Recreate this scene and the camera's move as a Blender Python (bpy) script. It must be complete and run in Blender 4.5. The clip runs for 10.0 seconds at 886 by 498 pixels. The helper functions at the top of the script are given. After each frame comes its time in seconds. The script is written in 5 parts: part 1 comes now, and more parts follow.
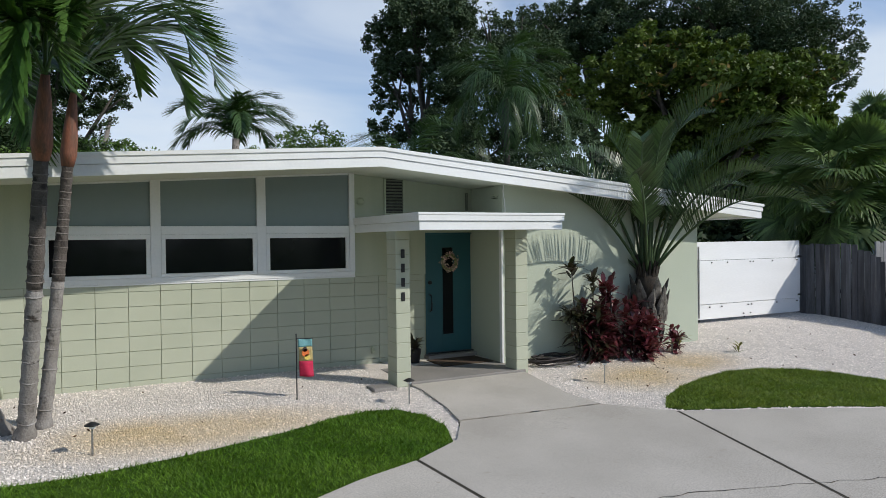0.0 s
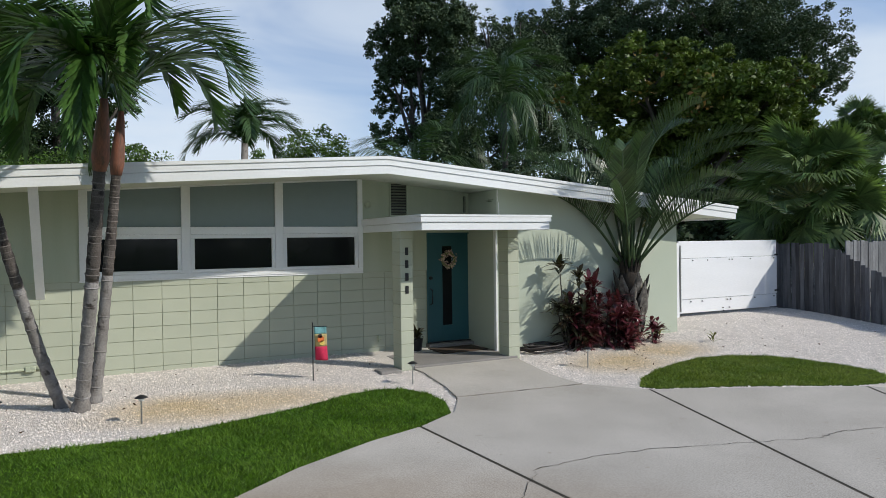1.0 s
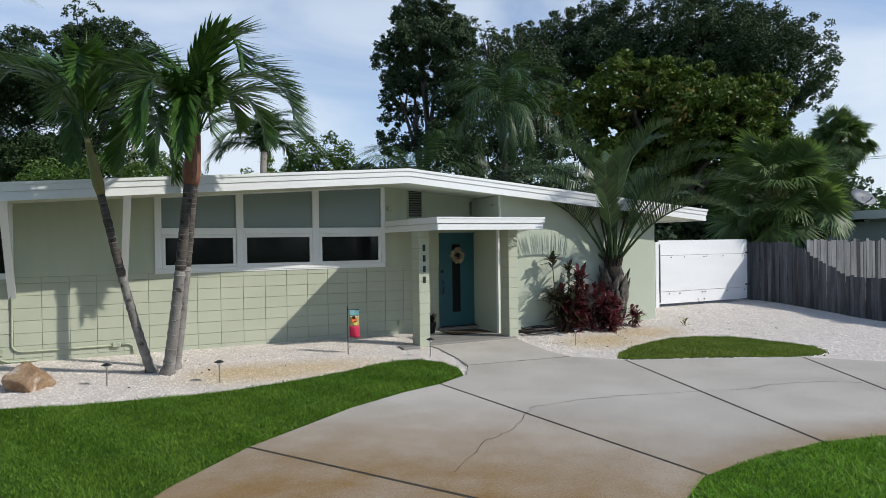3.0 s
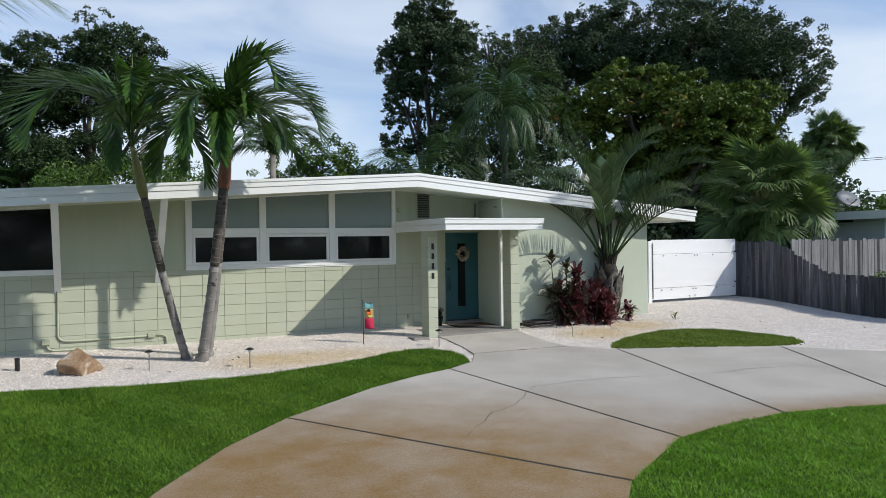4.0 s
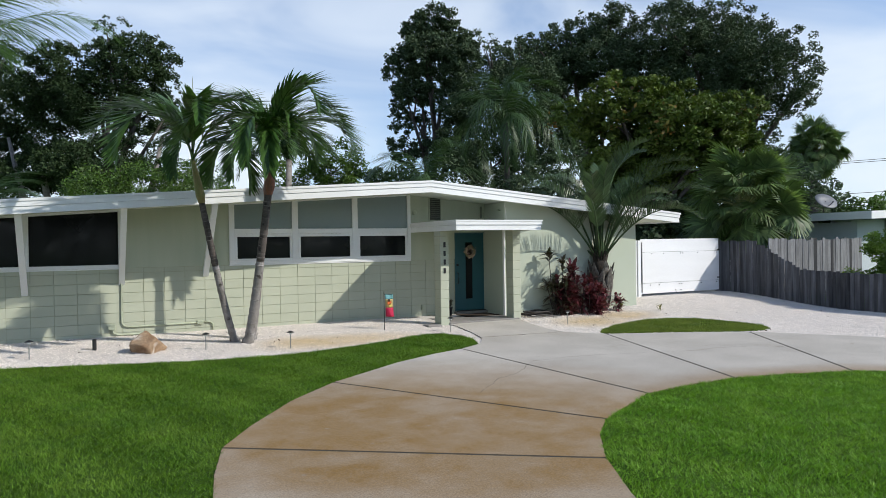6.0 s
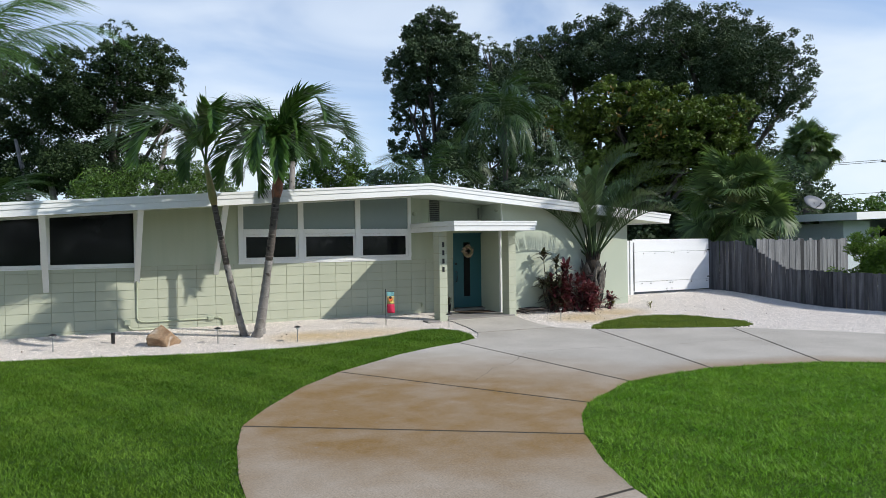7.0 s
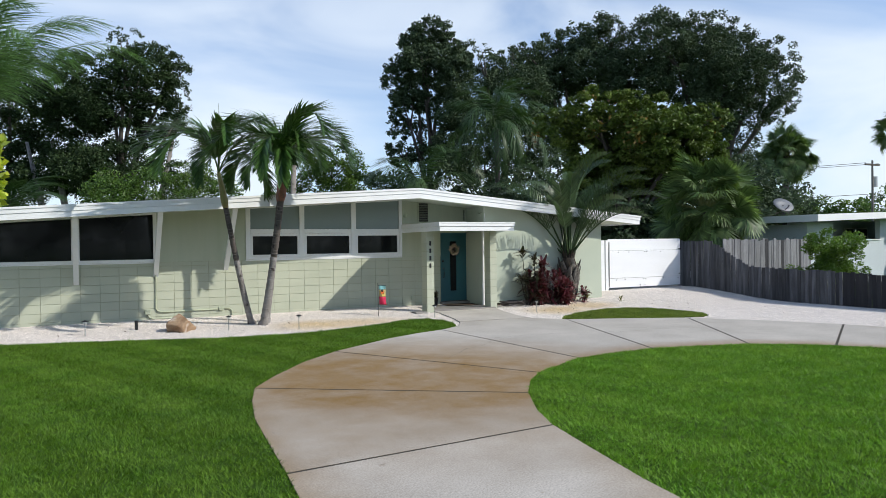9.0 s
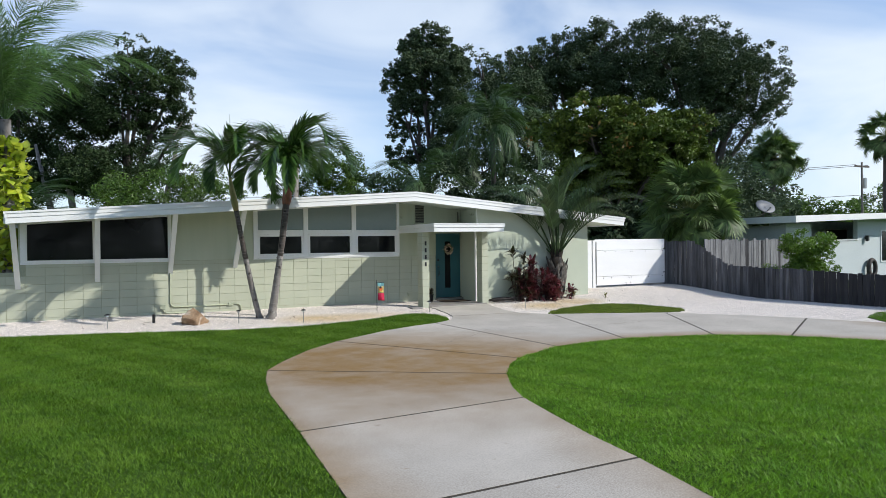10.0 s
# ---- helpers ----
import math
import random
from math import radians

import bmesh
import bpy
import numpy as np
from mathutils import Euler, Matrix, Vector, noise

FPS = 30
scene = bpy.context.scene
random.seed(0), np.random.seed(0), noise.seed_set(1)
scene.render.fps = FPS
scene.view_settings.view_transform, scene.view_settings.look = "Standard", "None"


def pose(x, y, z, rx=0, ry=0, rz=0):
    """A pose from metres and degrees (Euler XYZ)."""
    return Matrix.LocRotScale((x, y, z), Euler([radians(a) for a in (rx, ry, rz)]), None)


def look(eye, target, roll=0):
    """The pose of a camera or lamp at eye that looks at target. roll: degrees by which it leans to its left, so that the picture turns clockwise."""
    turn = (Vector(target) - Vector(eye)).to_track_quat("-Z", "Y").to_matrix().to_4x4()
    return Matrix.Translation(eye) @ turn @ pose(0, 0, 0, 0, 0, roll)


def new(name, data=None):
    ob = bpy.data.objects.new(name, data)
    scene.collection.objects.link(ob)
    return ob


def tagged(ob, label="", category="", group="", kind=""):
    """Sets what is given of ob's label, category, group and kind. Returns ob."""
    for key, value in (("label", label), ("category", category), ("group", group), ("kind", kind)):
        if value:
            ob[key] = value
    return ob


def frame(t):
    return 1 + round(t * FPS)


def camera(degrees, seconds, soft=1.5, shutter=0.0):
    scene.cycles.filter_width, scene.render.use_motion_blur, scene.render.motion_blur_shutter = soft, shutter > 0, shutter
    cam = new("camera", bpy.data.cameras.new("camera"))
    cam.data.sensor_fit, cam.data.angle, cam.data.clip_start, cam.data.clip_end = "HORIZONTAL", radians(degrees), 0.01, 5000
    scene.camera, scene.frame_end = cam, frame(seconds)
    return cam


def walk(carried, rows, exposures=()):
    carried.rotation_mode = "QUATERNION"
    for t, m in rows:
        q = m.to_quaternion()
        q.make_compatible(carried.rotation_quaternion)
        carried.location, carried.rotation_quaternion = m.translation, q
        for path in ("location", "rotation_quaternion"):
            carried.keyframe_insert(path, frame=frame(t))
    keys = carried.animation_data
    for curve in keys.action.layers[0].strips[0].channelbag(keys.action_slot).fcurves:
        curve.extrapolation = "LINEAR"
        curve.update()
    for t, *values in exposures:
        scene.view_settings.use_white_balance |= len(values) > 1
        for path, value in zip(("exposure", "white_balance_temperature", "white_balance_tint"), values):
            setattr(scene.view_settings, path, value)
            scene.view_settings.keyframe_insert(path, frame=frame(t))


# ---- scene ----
cam = camera(64.56, 10.0, soft=0.55)
# seconds, eye x, y, z, yaw, pitch, roll; x runs along the house front, y into the house
ROWS = [
    (0, -0.176, -10.417, 1.929, -27.43, -0.749, -0.685),
    (0.5, -0.406, -10.926, 1.919, -27.375, -0.721, -0.728),
    (1, -0.69, -11.446, 1.901, -27.37, -0.676, -0.753),
    (1.5, -0.98, -11.924, 1.877, -27.34, -0.588, -0.809),
    (2, -1.265, -12.377, 1.852, -27.33, -0.505, -0.787),
    (2.5, -1.566, -12.816, 1.833, -27.393, -0.468, -0.818),
    (4, -2.523, -14.152, 1.788, -27.486, -0.397, -0.866),
    (4.5, -2.824, -14.604, 1.773, -27.435, -0.388, -0.878),
    (5, -3.12, -15.017, 1.763, -27.404, -0.392, -0.894),
    (5.5, -3.387, -15.397, 1.761, -27.407, -0.396, -0.89),
    (7, -3.935, -16.477, 1.75, -27.375, -0.377, -0.846),
    (7.5, -4.067, -16.847, 1.745, -27.375, -0.368, -0.811),
    (8, -4.17, -17.266, 1.735, -27.366, -0.367, -0.792),
    (8.5, -4.296, -17.74, 1.723, -27.338, -0.366, -0.764),
    (9, -4.464, -18.268, 1.708, -27.343, -0.362, -0.748),
    (9.5, -4.683, -18.864, 1.7, -27.326, -0.356, -0.741),
    (10, -4.918, -19.501, 1.701, -27.321, -0.358, -0.734),
]


def aim(x, y, z, yaw, pitch, roll):
    a, b = radians(yaw), radians(pitch)
    way = Vector((-math.sin(a) * math.cos(b), math.cos(a) * math.cos(b), math.sin(b)))
    return look((x, y, z), Vector((x, y, z)) + way, roll)


walk(cam, [(t, aim(*row)) for t, *row in ROWS], [(0.0, -0.17), (5.0, 0.03), (10.0, 0.13)])

# ---- light ----
SUN = Vector((1.06, -1.0, 1.015)).normalized()
world = bpy.data.worlds.new("sky")
scene.world = world
world.use_nodes = True
wn, wl = world.node_tree.nodes, world.node_tree.links
bg = wn["Background"]
sky = wn.new("ShaderNodeTexSky")
sky.sky_type, sky.sun_disc = "NISHITA", False
sky.sun_elevation, sky.sun_rotation = math.asin(SUN.z), math.atan2(SUN.x, SUN.y)
sky.air_density, sky.dust_density, sky.ozone_density = 1.0, 0.3, 3.0
# thin drifting cloud over the blue
wc = wn.new("ShaderNodeTexCoord")
wm = wn.new("ShaderNodeMapping")
wm.inputs["Scale"].default_value = (0.9, 1.0, 2.2)
wm.inputs["Rotation"].default_value = (0.0, 0.35, 0.5)
wl.new(wc.outputs["Generated"], wm.inputs["Vector"])
cloud = wn.new("ShaderNodeTexNoise")
cloud.inputs["Scale"].default_value, cloud.inputs["Detail"].default_value = 2.6, 5.0
cloud.inputs["Roughness"].default_value, cloud.inputs["Distortion"].default_value = 0.5, 0.6
wl.new(wm.outputs["Vector"], cloud.inputs["Vector"])
cr = wn.new("ShaderNodeMapRange")
cr.interpolation_type = "SMOOTHSTEP"
for key, v in (("From Min", 0.34), ("From Max", 0.66), ("To Min", 0.30), ("To Max", 0.92)):
    cr.inputs[key].default_value = v
wl.new(cloud.outputs["Fac"], cr.inputs["Value"])
# cloud is bright and wide low down, thin and blue overhead
ws = wn.new("ShaderNodeSeparateXYZ")
wl.new(wc.outputs["Generated"], ws.inputs["Vector"])
wh = wn.new("ShaderNodeMapRange")
wh.interpolation_type = "SMOOTHSTEP"
for key, v in (("From Min", 0.12), ("From Max", 0.65), ("To Min", 1.0), ("To Max", 0.25)):
    wh.inputs[key].default_value = v
wl.new(ws.outputs["Z"], wh.inputs["Value"])
wf = wn.new("ShaderNodeMath")
wf.operation = "MULTIPLY"
wl.new(cr.outputs["Result"], wf.inputs[0])
wl.new(wh.outputs["Result"], wf.inputs[1])
wmix = wn.new("ShaderNodeMix")
wmix.data_type = "RGBA"
wl.new(wf.outputs[0], wmix.inputs["Factor"])
wt = wn.new("ShaderNodeMix")
wt.data_type, wt.blend_type = "RGBA", "MULTIPLY"
wt.inputs["Factor"].default_value = 1.0
wt.inputs["B"].default_value = (1.05, 1.34, 1.62, 1)
wl.new(sky.outputs["Color"], wt.inputs["A"])
wl.new(wt.outputs["Result"], wmix.inputs["A"])
wmix.inputs["B"].default_value = (9.0, 10.0, 11.2, 1)
wl.new(wmix.outputs["Result"], bg.inputs["Color"])
bg.inputs["Strength"].default_value = 0.09

sun = new("sun", bpy.data.lights.new("sun", "SUN"))
sun.data.energy, sun.data.angle, sun.data.color = 4.0, radians(0.6), (1.0, 0.955, 0.88)
sun.matrix_world = Matrix.Translation((0, 0, 30)) @ SUN.to_track_quat("Z", "Y").to_matrix().to_4x4()
scene.view_settings.exposure = 0.0


# ---- materials ----
def mat(name, a, b, rough=0.7, coarse=2.0, fine=60.0, bump=0.2, depth=0.004, metal=0.0, vary=0.0, spec=0.4, stain=None, island=0.0, thru=0.0, stretch=None, grit=0.25, mottle=0.0, blotch=None):
    """Two colours in a coarse pattern, a fine grain in colour and relief; vary: by object; island: by loose piece."""
    m = bpy.data.materials.new(name)
    m.use_nodes = True
    n, l = m.node_tree.nodes, m.node_tree.links
    p = n["Principled BSDF"]
    geo = n.new("ShaderNodeNewGeometry")
    place = geo.outputs["Position"]
    if stretch:
        mp = n.new("ShaderNodeMapping")
        mp.inputs["Scale"].default_value = stretch
        l.new(place, mp.inputs["Vector"])
        place = mp.outputs["Vector"]

    def noise_at(scale, detail=4.0):
        t = n.new("ShaderNodeTexNoise")
        t.inputs["Scale"].default_value, t.inputs["Detail"].default_value = scale, detail
        l.new(place, t.inputs["Vector"])
        return t.outputs["Fac"]

    def ramp(value, lo, hi, to0=0.0, to1=1.0):
        r = n.new("ShaderNodeMapRange")
        for key, v in (("From Min", lo), ("From Max", hi), ("To Min", to0), ("To Max", to1)):
            r.inputs[key].default_value = v
        l.new(value, r.inputs["Value"])
        return r.outputs["Result"]

    def mix(fac, x, y, kind="MIX"):
        q = n.new("ShaderNodeMix")
        q.data_type, q.blend_type = "RGBA", kind
        for key, v in (("Factor", fac), ("A", x), ("B", y)):
            if isinstance(v, tuple):
                q.inputs[key].default_value = (*v, 1)
            elif isinstance(v, (int, float)):
                q.inputs[key].default_value = v
            else:
                l.new(v, q.inputs[key])
        return q.outputs["Result"]

    col = mix(ramp(noise_at(coarse), 0.3, 0.7), a, b)
    grain = noise_at(fine, 3.0)
    if stain:
        at = n.new("ShaderNodeAttribute")
        at.attribute_name = "stain"
        rough_edge = n.new("ShaderNodeMath")
        rough_edge.operation = "MULTIPLY"
        l.new(at.outputs["Fac"], rough_edge.inputs[0])
        l.new(ramp(noise_at(2.0, 10.0), 0.3, 0.7, 0.78, 1.08), rough_edge.inputs[1])
        rough_edge.use_clamp = True
        fac = rough_edge.outputs[0]
        if mottle:
            # worn through in broad patches and fine specks
            for scale, lo, hi in ((0.9, 1 - mottle, 1.0), (5.0, 1 - 0.7 * mottle, 1.0), (26.0, 1 - 0.8 * mottle, 1.0)):
                worn = n.new("ShaderNodeMath")
                worn.operation, worn.use_clamp = "MULTIPLY", True
                l.new(fac, worn.inputs[0])
                l.new(ramp(noise_at(scale, 6.0), 0.3, 0.62, lo, hi), worn.inputs[1])
                fac = worn.outputs[0]
        col = mix(fac, col, stain)
    if blotch:
        dark, scale, low = blotch
        col = mix(ramp(noise_at(scale, 5.0), low, low + 0.1), col, dark)
    col = mix(0.75, col, ramp(grain, 0.25, 0.75, 1 - 1.3 * grit, 1 + 1.3 * grit), "MULTIPLY")
    if vary or island:
        src = n.new("ShaderNodeObjectInfo").outputs["Random"] if vary else geo.outputs["Random Per Island"]
        w = vary or island
        col = mix(1.0, col, ramp(src, 0.0, 1.0, 1 - w, 1 + w), "MULTIPLY")
    l.new(col, p.inputs["Base Color"])
    l.new(ramp(grain, 0.2, 0.8, max(rough - 0.08, 0.02), min(rough + 0.08, 1)), p.inputs["Roughness"])
    p.inputs["Metallic"].default_value, p.inputs["Specular IOR Level"].default_value = metal, spec
    if bump:
        bp = n.new("ShaderNodeBump")
        bp.inputs["Strength"].default_value, bp.inputs["Distance"].default_value = bump, depth
        l.new(grain, bp.inputs["Height"])
        l.new(bp.outputs["Normal"], p.inputs["Normal"])
    if thru:
        tr = n.new("ShaderNodeBsdfTranslucent")
        l.new(mix(1.0, col, (1.15, 1.25, 0.6), "MULTIPLY"), tr.inputs["Color"])
        ms = n.new("ShaderNodeMixShader")
        ms.inputs["Fac"].default_value = thru
        l.new(p.outputs["BSDF"], ms.inputs[1])
        l.new(tr.outputs["BSDF"], ms.inputs[2])
        l.new(ms.outputs["Shader"], n["Material Output"].inputs["Surface"])
    return m


M_BLOCK = mat("sage block paint", (0.405, 0.43, 0.33), (0.445, 0.465, 0.36), 0.75, 1.2, 90, 0.35, 0.003, vary=0.03, grit=0.06)
M_MORTAR = mat("sage mortar", (0.29, 0.315, 0.225), (0.34, 0.36, 0.26), 0.9, 3, 120, 0.3)
M_SIDING = mat("sage siding paint", (0.40, 0.44, 0.33), (0.44, 0.475, 0.365), 0.7, 0.8, 40, 0.12, 0.003, stretch=(6, 6, 0.5), grit=0.04)
M_STUCCO = mat("sage stucco", (0.41, 0.455, 0.365), (0.45, 0.49, 0.395), 0.85, 0.9, 55, 0.4, 0.006, grit=0.07)
M_WHITE = mat("white gloss trim", (0.80, 0.81, 0.80), (0.74, 0.75, 0.74), 0.45, 1.5, 30, 0.08, 0.002, grit=0.03)
M_GATE = mat("white gate board", (0.80, 0.81, 0.82), (0.74, 0.75, 0.76), 0.55, 1.0, 26, 0.1, 0.002, stretch=(0.4, 1, 3), grit=0.035)
M_ROOF = mat("white roof membrane", (0.72, 0.73, 0.73), (0.62, 0.63, 0.63), 0.8, 0.7, 25, 0.2, grit=0.08)
M_SOFFIT = mat("pale soffit paint", (0.50, 0.53, 0.42), (0.55, 0.57, 0.47), 0.8, 1, 30, 0.1, grit=0.04)
M_GLASS = mat("dark window glass", (0.006, 0.007, 0.009), (0.009, 0.01, 0.012), 0.09, 0.6, 4, 0.0, spec=0.3, grit=0.02)
M_FROST = mat("pale blind behind glass", (0.21, 0.26, 0.265), (0.235, 0.285, 0.285), 0.2, 0.5, 9, 0.0, spec=0.3, grit=0.02)
M_DOOR = mat("turquoise door paint", (0.026, 0.105, 0.125), (0.032, 0.12, 0.14), 0.4, 1.5, 40, 0.05, grit=0.03)
M_BLACK = mat("black metal", (0.02, 0.02, 0.022), (0.03, 0.03, 0.03), 0.4, 5, 80, 0.05, metal=0.3)
M_STEEL = mat("brushed steel", (0.45, 0.45, 0.44), (0.38, 0.38, 0.37), 0.35, 5, 80, 0.05, metal=0.9)
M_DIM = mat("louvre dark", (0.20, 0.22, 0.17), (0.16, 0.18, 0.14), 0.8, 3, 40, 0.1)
M_CONC = mat("poured concrete", (0.485, 0.452, 0.40), (0.39, 0.362, 0.317), 0.88, 1.0, 70, 0.14, 0.002, spec=0.15, vary=0.05, stain=(0.225, 0.134, 0.046), grit=0.32, mottle=0.12, blotch=((0.27, 0.23, 0.18), 9.0, 0.68))
# base colour lowered to paint in the shade under the canopy
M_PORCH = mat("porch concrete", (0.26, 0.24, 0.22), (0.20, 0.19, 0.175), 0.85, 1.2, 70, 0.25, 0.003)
M_JOINT = mat("joint dirt", (0.035, 0.03, 0.022), (0.06, 0.05, 0.035), 0.95, 5, 60, 0.3)
M_GRAVEL = mat("white shell gravel", (0.72, 0.66, 0.60), (0.61, 0.56, 0.50), 0.9, 2.2, 75, 1.0, 0.02, stain=(0.58, 0.42, 0.18))
M_STONE = mat("white pebble", (0.82, 0.755, 0.69), (0.68, 0.62, 0.56), 0.85, 4, 120, 0.3, 0.003, island=0.28, stain=(0.62, 0.45, 0.20))
M_SOIL = mat("lawn soil", (0.03, 0.066, 0.009), (0.05, 0.092, 0.014), 0.95, 1.5, 50, 0.3, 0.02, spec=0.05)
M_GRASS = mat("lawn blades", (0.078, 0.17, 0.012), (0.13, 0.23, 0.022), 0.55, 1.6, 9, 0.0, island=0.42, thru=0.3, spec=0.25)
# same blades as M_GRASS, about half again as bright
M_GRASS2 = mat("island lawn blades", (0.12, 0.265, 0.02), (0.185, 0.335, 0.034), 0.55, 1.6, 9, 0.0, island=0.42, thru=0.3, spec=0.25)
M_GRASS3 = mat("sun-bleached lawn blades", (0.12, 0.185, 0.026), (0.185, 0.235, 0.042), 0.55, 1.6, 9, 0.0, island=0.5, thru=0.3, spec=0.25)
M_FENCE = mat("weathered grey boards", (0.115, 0.117, 0.125), (0.045, 0.045, 0.05), 0.9, 2.5, 30, 0.6, 0.006, vary=0.5, stretch=(5, 5, 0.5))
M_FENCEDARK = mat("black stained boards", (0.02, 0.02, 0.024), (0.035, 0.034, 0.036), 0.8, 2.5, 30, 0.5, 0.006, vary=0.3, stretch=(5, 5, 0.5))
M_BARK = mat("grey palm bark", (0.27, 0.255, 0.24), (0.16, 0.145, 0.13), 0.9, 5, 40, 0.7, 0.012, blotch=((0.05, 0.042, 0.036), 7.0, 0.6))
M_BARKDARK = mat("dark ringed bark", (0.05, 0.042, 0.036), (0.12, 0.102, 0.09), 0.9, 7, 50, 0.8, 0.012, blotch=((0.025, 0.02, 0.018), 9.0, 0.55))
M_SHAFT = mat("brown crownshaft", (0.26, 0.095, 0.055), (0.11, 0.06, 0.042), 0.6, 7, 30, 0.4, 0.006, stretch=(3, 3, 0.6))
M_SHAFTG = mat("green crownshaft", (0.16, 0.19, 0.06), (0.22, 0.16, 0.07), 0.6, 4, 30, 0.3, 0.006, stretch=(3, 3, 0.6))
M_OAKBARK = mat("oak bark", (0.06, 0.052, 0.045), (0.10, 0.088, 0.075), 0.95, 3, 14, 0.8, 0.03)
M_PALM = mat("palm leaflets", (0.04, 0.10, 0.02), (0.08, 0.155, 0.036), 0.38, 2, 30, 0.0, island=0.35, thru=0.25, spec=0.5)
M_DATE = mat("blue green date palm leaflets", (0.042, 0.08, 0.032), (0.07, 0.112, 0.045), 0.4, 2, 30, 0.0, island=0.45, thru=0.2, spec=0.45)
M_YELLOW = mat("yellowed leaflets", (0.30, 0.24, 0.03), (0.20, 0.20, 0.04), 0.5, 4, 30, 0.0, island=0.3, thru=0.2)
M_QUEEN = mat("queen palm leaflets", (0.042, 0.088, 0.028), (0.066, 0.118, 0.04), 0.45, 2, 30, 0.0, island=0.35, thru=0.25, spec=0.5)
# same leaf as M_QUEEN, with sunlight put into a brighter colour
M_QUEENLIT = mat("sunlit queen palm leaflets", (0.075, 0.155, 0.042), (0.11, 0.20, 0.06), 0.45, 2, 30, 0.0, island=0.35, thru=0.3, spec=0.4)
M_RACHIS = mat("leaf stalk", (0.13, 0.17, 0.05), (0.18, 0.19, 0.07), 0.5, 4, 40, 0.1)
M_FAN = mat("fan palm leaf", (0.09, 0.155, 0.05), (0.14, 0.205, 0.075), 0.5, 2, 30, 0.0, island=0.45, thru=0.25, spec=0.35)
M_OAK = mat("dark oak leaf", (0.048, 0.075, 0.042), (0.08, 0.115, 0.061), 0.65, 0.5, 5, 0.0, island=0.28, thru=0.08, spec=0.12)
# darker leaf tone for the two big trees on the left
M_OAKDARK = mat("darker tree leaf", (0.022, 0.042, 0.016), (0.046, 0.074, 0.028), 0.6, 0.5, 5, 0.0, island=0.35, thru=0.08, spec=0.15)
M_MANGO = mat("olive mango leaf", (0.06, 0.104, 0.018), (0.115, 0.155, 0.03), 0.5, 0.9, 5, 0.0, island=0.4, thru=0.12, spec=0.2)
M_FLUSH = mat("reddish young leaf", (0.20, 0.085, 0.02), (0.15, 0.15, 0.025), 0.45, 2, 9, 0.0, island=0.4, thru=0.15)
M_LIME = mat("light green leaf", (0.06, 0.12, 0.02), (0.10, 0.17, 0.03), 0.45, 0.9, 5, 0.0, island=0.45, thru=0.25)
M_BUSH = mat("glossy bush leaf", (0.085, 0.165, 0.022), (0.14, 0.23, 0.035), 0.45, 2, 9, 0.0, island=0.35, thru=0.25)
M_CROTON = mat("yellow croton leaf", (0.42, 0.44, 0.03), (0.20, 0.30, 0.03), 0.45, 4, 9, 0.0, island=0.35, thru=0.25)
M_TI = mat("burgundy ti leaf", (0.16, 0.03, 0.045), (0.075, 0.03, 0.028), 0.33, 6, 20, 0.0, island=0.5, thru=0.12, spec=0.5)
M_TIG = mat("dark green ti leaf", (0.035, 0.05, 0.02), (0.05, 0.03, 0.02), 0.35, 6, 20, 0.0, island=0.5, thru=0.12, spec=0.5)


# ---- building blocks ----
def ground_z(x, y):
    s = np.clip((np.asarray(y, float) + 4.2) / 4.4, 0, 1)
    s = s * s * (3 - 2 * s)
    e = np.clip((np.asarray(x, float) - 7) / 4, 0, 1) * np.clip((np.asarray(y, float) + 3) / 3, 0, 1)
    return -0.21 + 0.2 * s + 0.1 * e


def gz(x, y):
    return float(ground_z(x, y))


def thing(name, x, y, z, label, category, group="", kind="", turn=0.0):
    ob = new(name)
    ob.empty_display_size = 0.1
    ob.matrix_world = pose(x, y, z, 0, 0, turn)
    return tagged(ob, label, category, group, kind)


def solid(name, bm, material, smooth=False):
    me = bpy.data.meshes.new(name)
    bm.to_mesh(me)
    bm.free()
    me.materials.append(material)
    if smooth:
        me.shade_smooth()
    return me


def part(name, bm, material, parent=None, label="", smooth=False):
    ob = new(name, bm if isinstance(bm, bpy.types.Mesh) else solid(name, bm, material, smooth))
    if parent:
        ob.parent = parent
    return tagged(ob, label)


def box(bm, x0, x1, y0, y1, z0, z1, bevel=0.0):
    g = bmesh.ops.create_cube(bm, size=1.0, matrix=Matrix.LocRotScale(((x0 + x1) / 2, (y0 + y1) / 2, (z0 + z1) / 2), None, (x1 - x0, y1 - y0, z1 - z0)))
    if bevel:
        es = {e for v in g["verts"] for e in v.link_edges}
        bmesh.ops.bevel(bm, geom=list(es), offset=bevel, segments=1, affect="EDGES")
    return bm


def boxes(*rows, bevel=0.0):
    bm = bmesh.new()
    for r in rows:
        box(bm, *r, bevel=bevel)
    return bm


def prism(bm, outline, y0, y1):
    """A solid with that outline in x and z, from y0 to y1."""
    a = [bm.verts.new((x, y0, z)) for x, z in outline]
    b = [bm.verts.new((x, y1, z)) for x, z in outline]
    bm.faces.new(a)
    bm.faces.new(b[::-1])
    for i in range(len(a)):
        j = (i + 1) % len(a)
        bm.faces.new((a[j], a[i], b[i], b[j]))
    bmesh.ops.recalc_face_normals(bm, faces=bm.faces[:])
    return bm


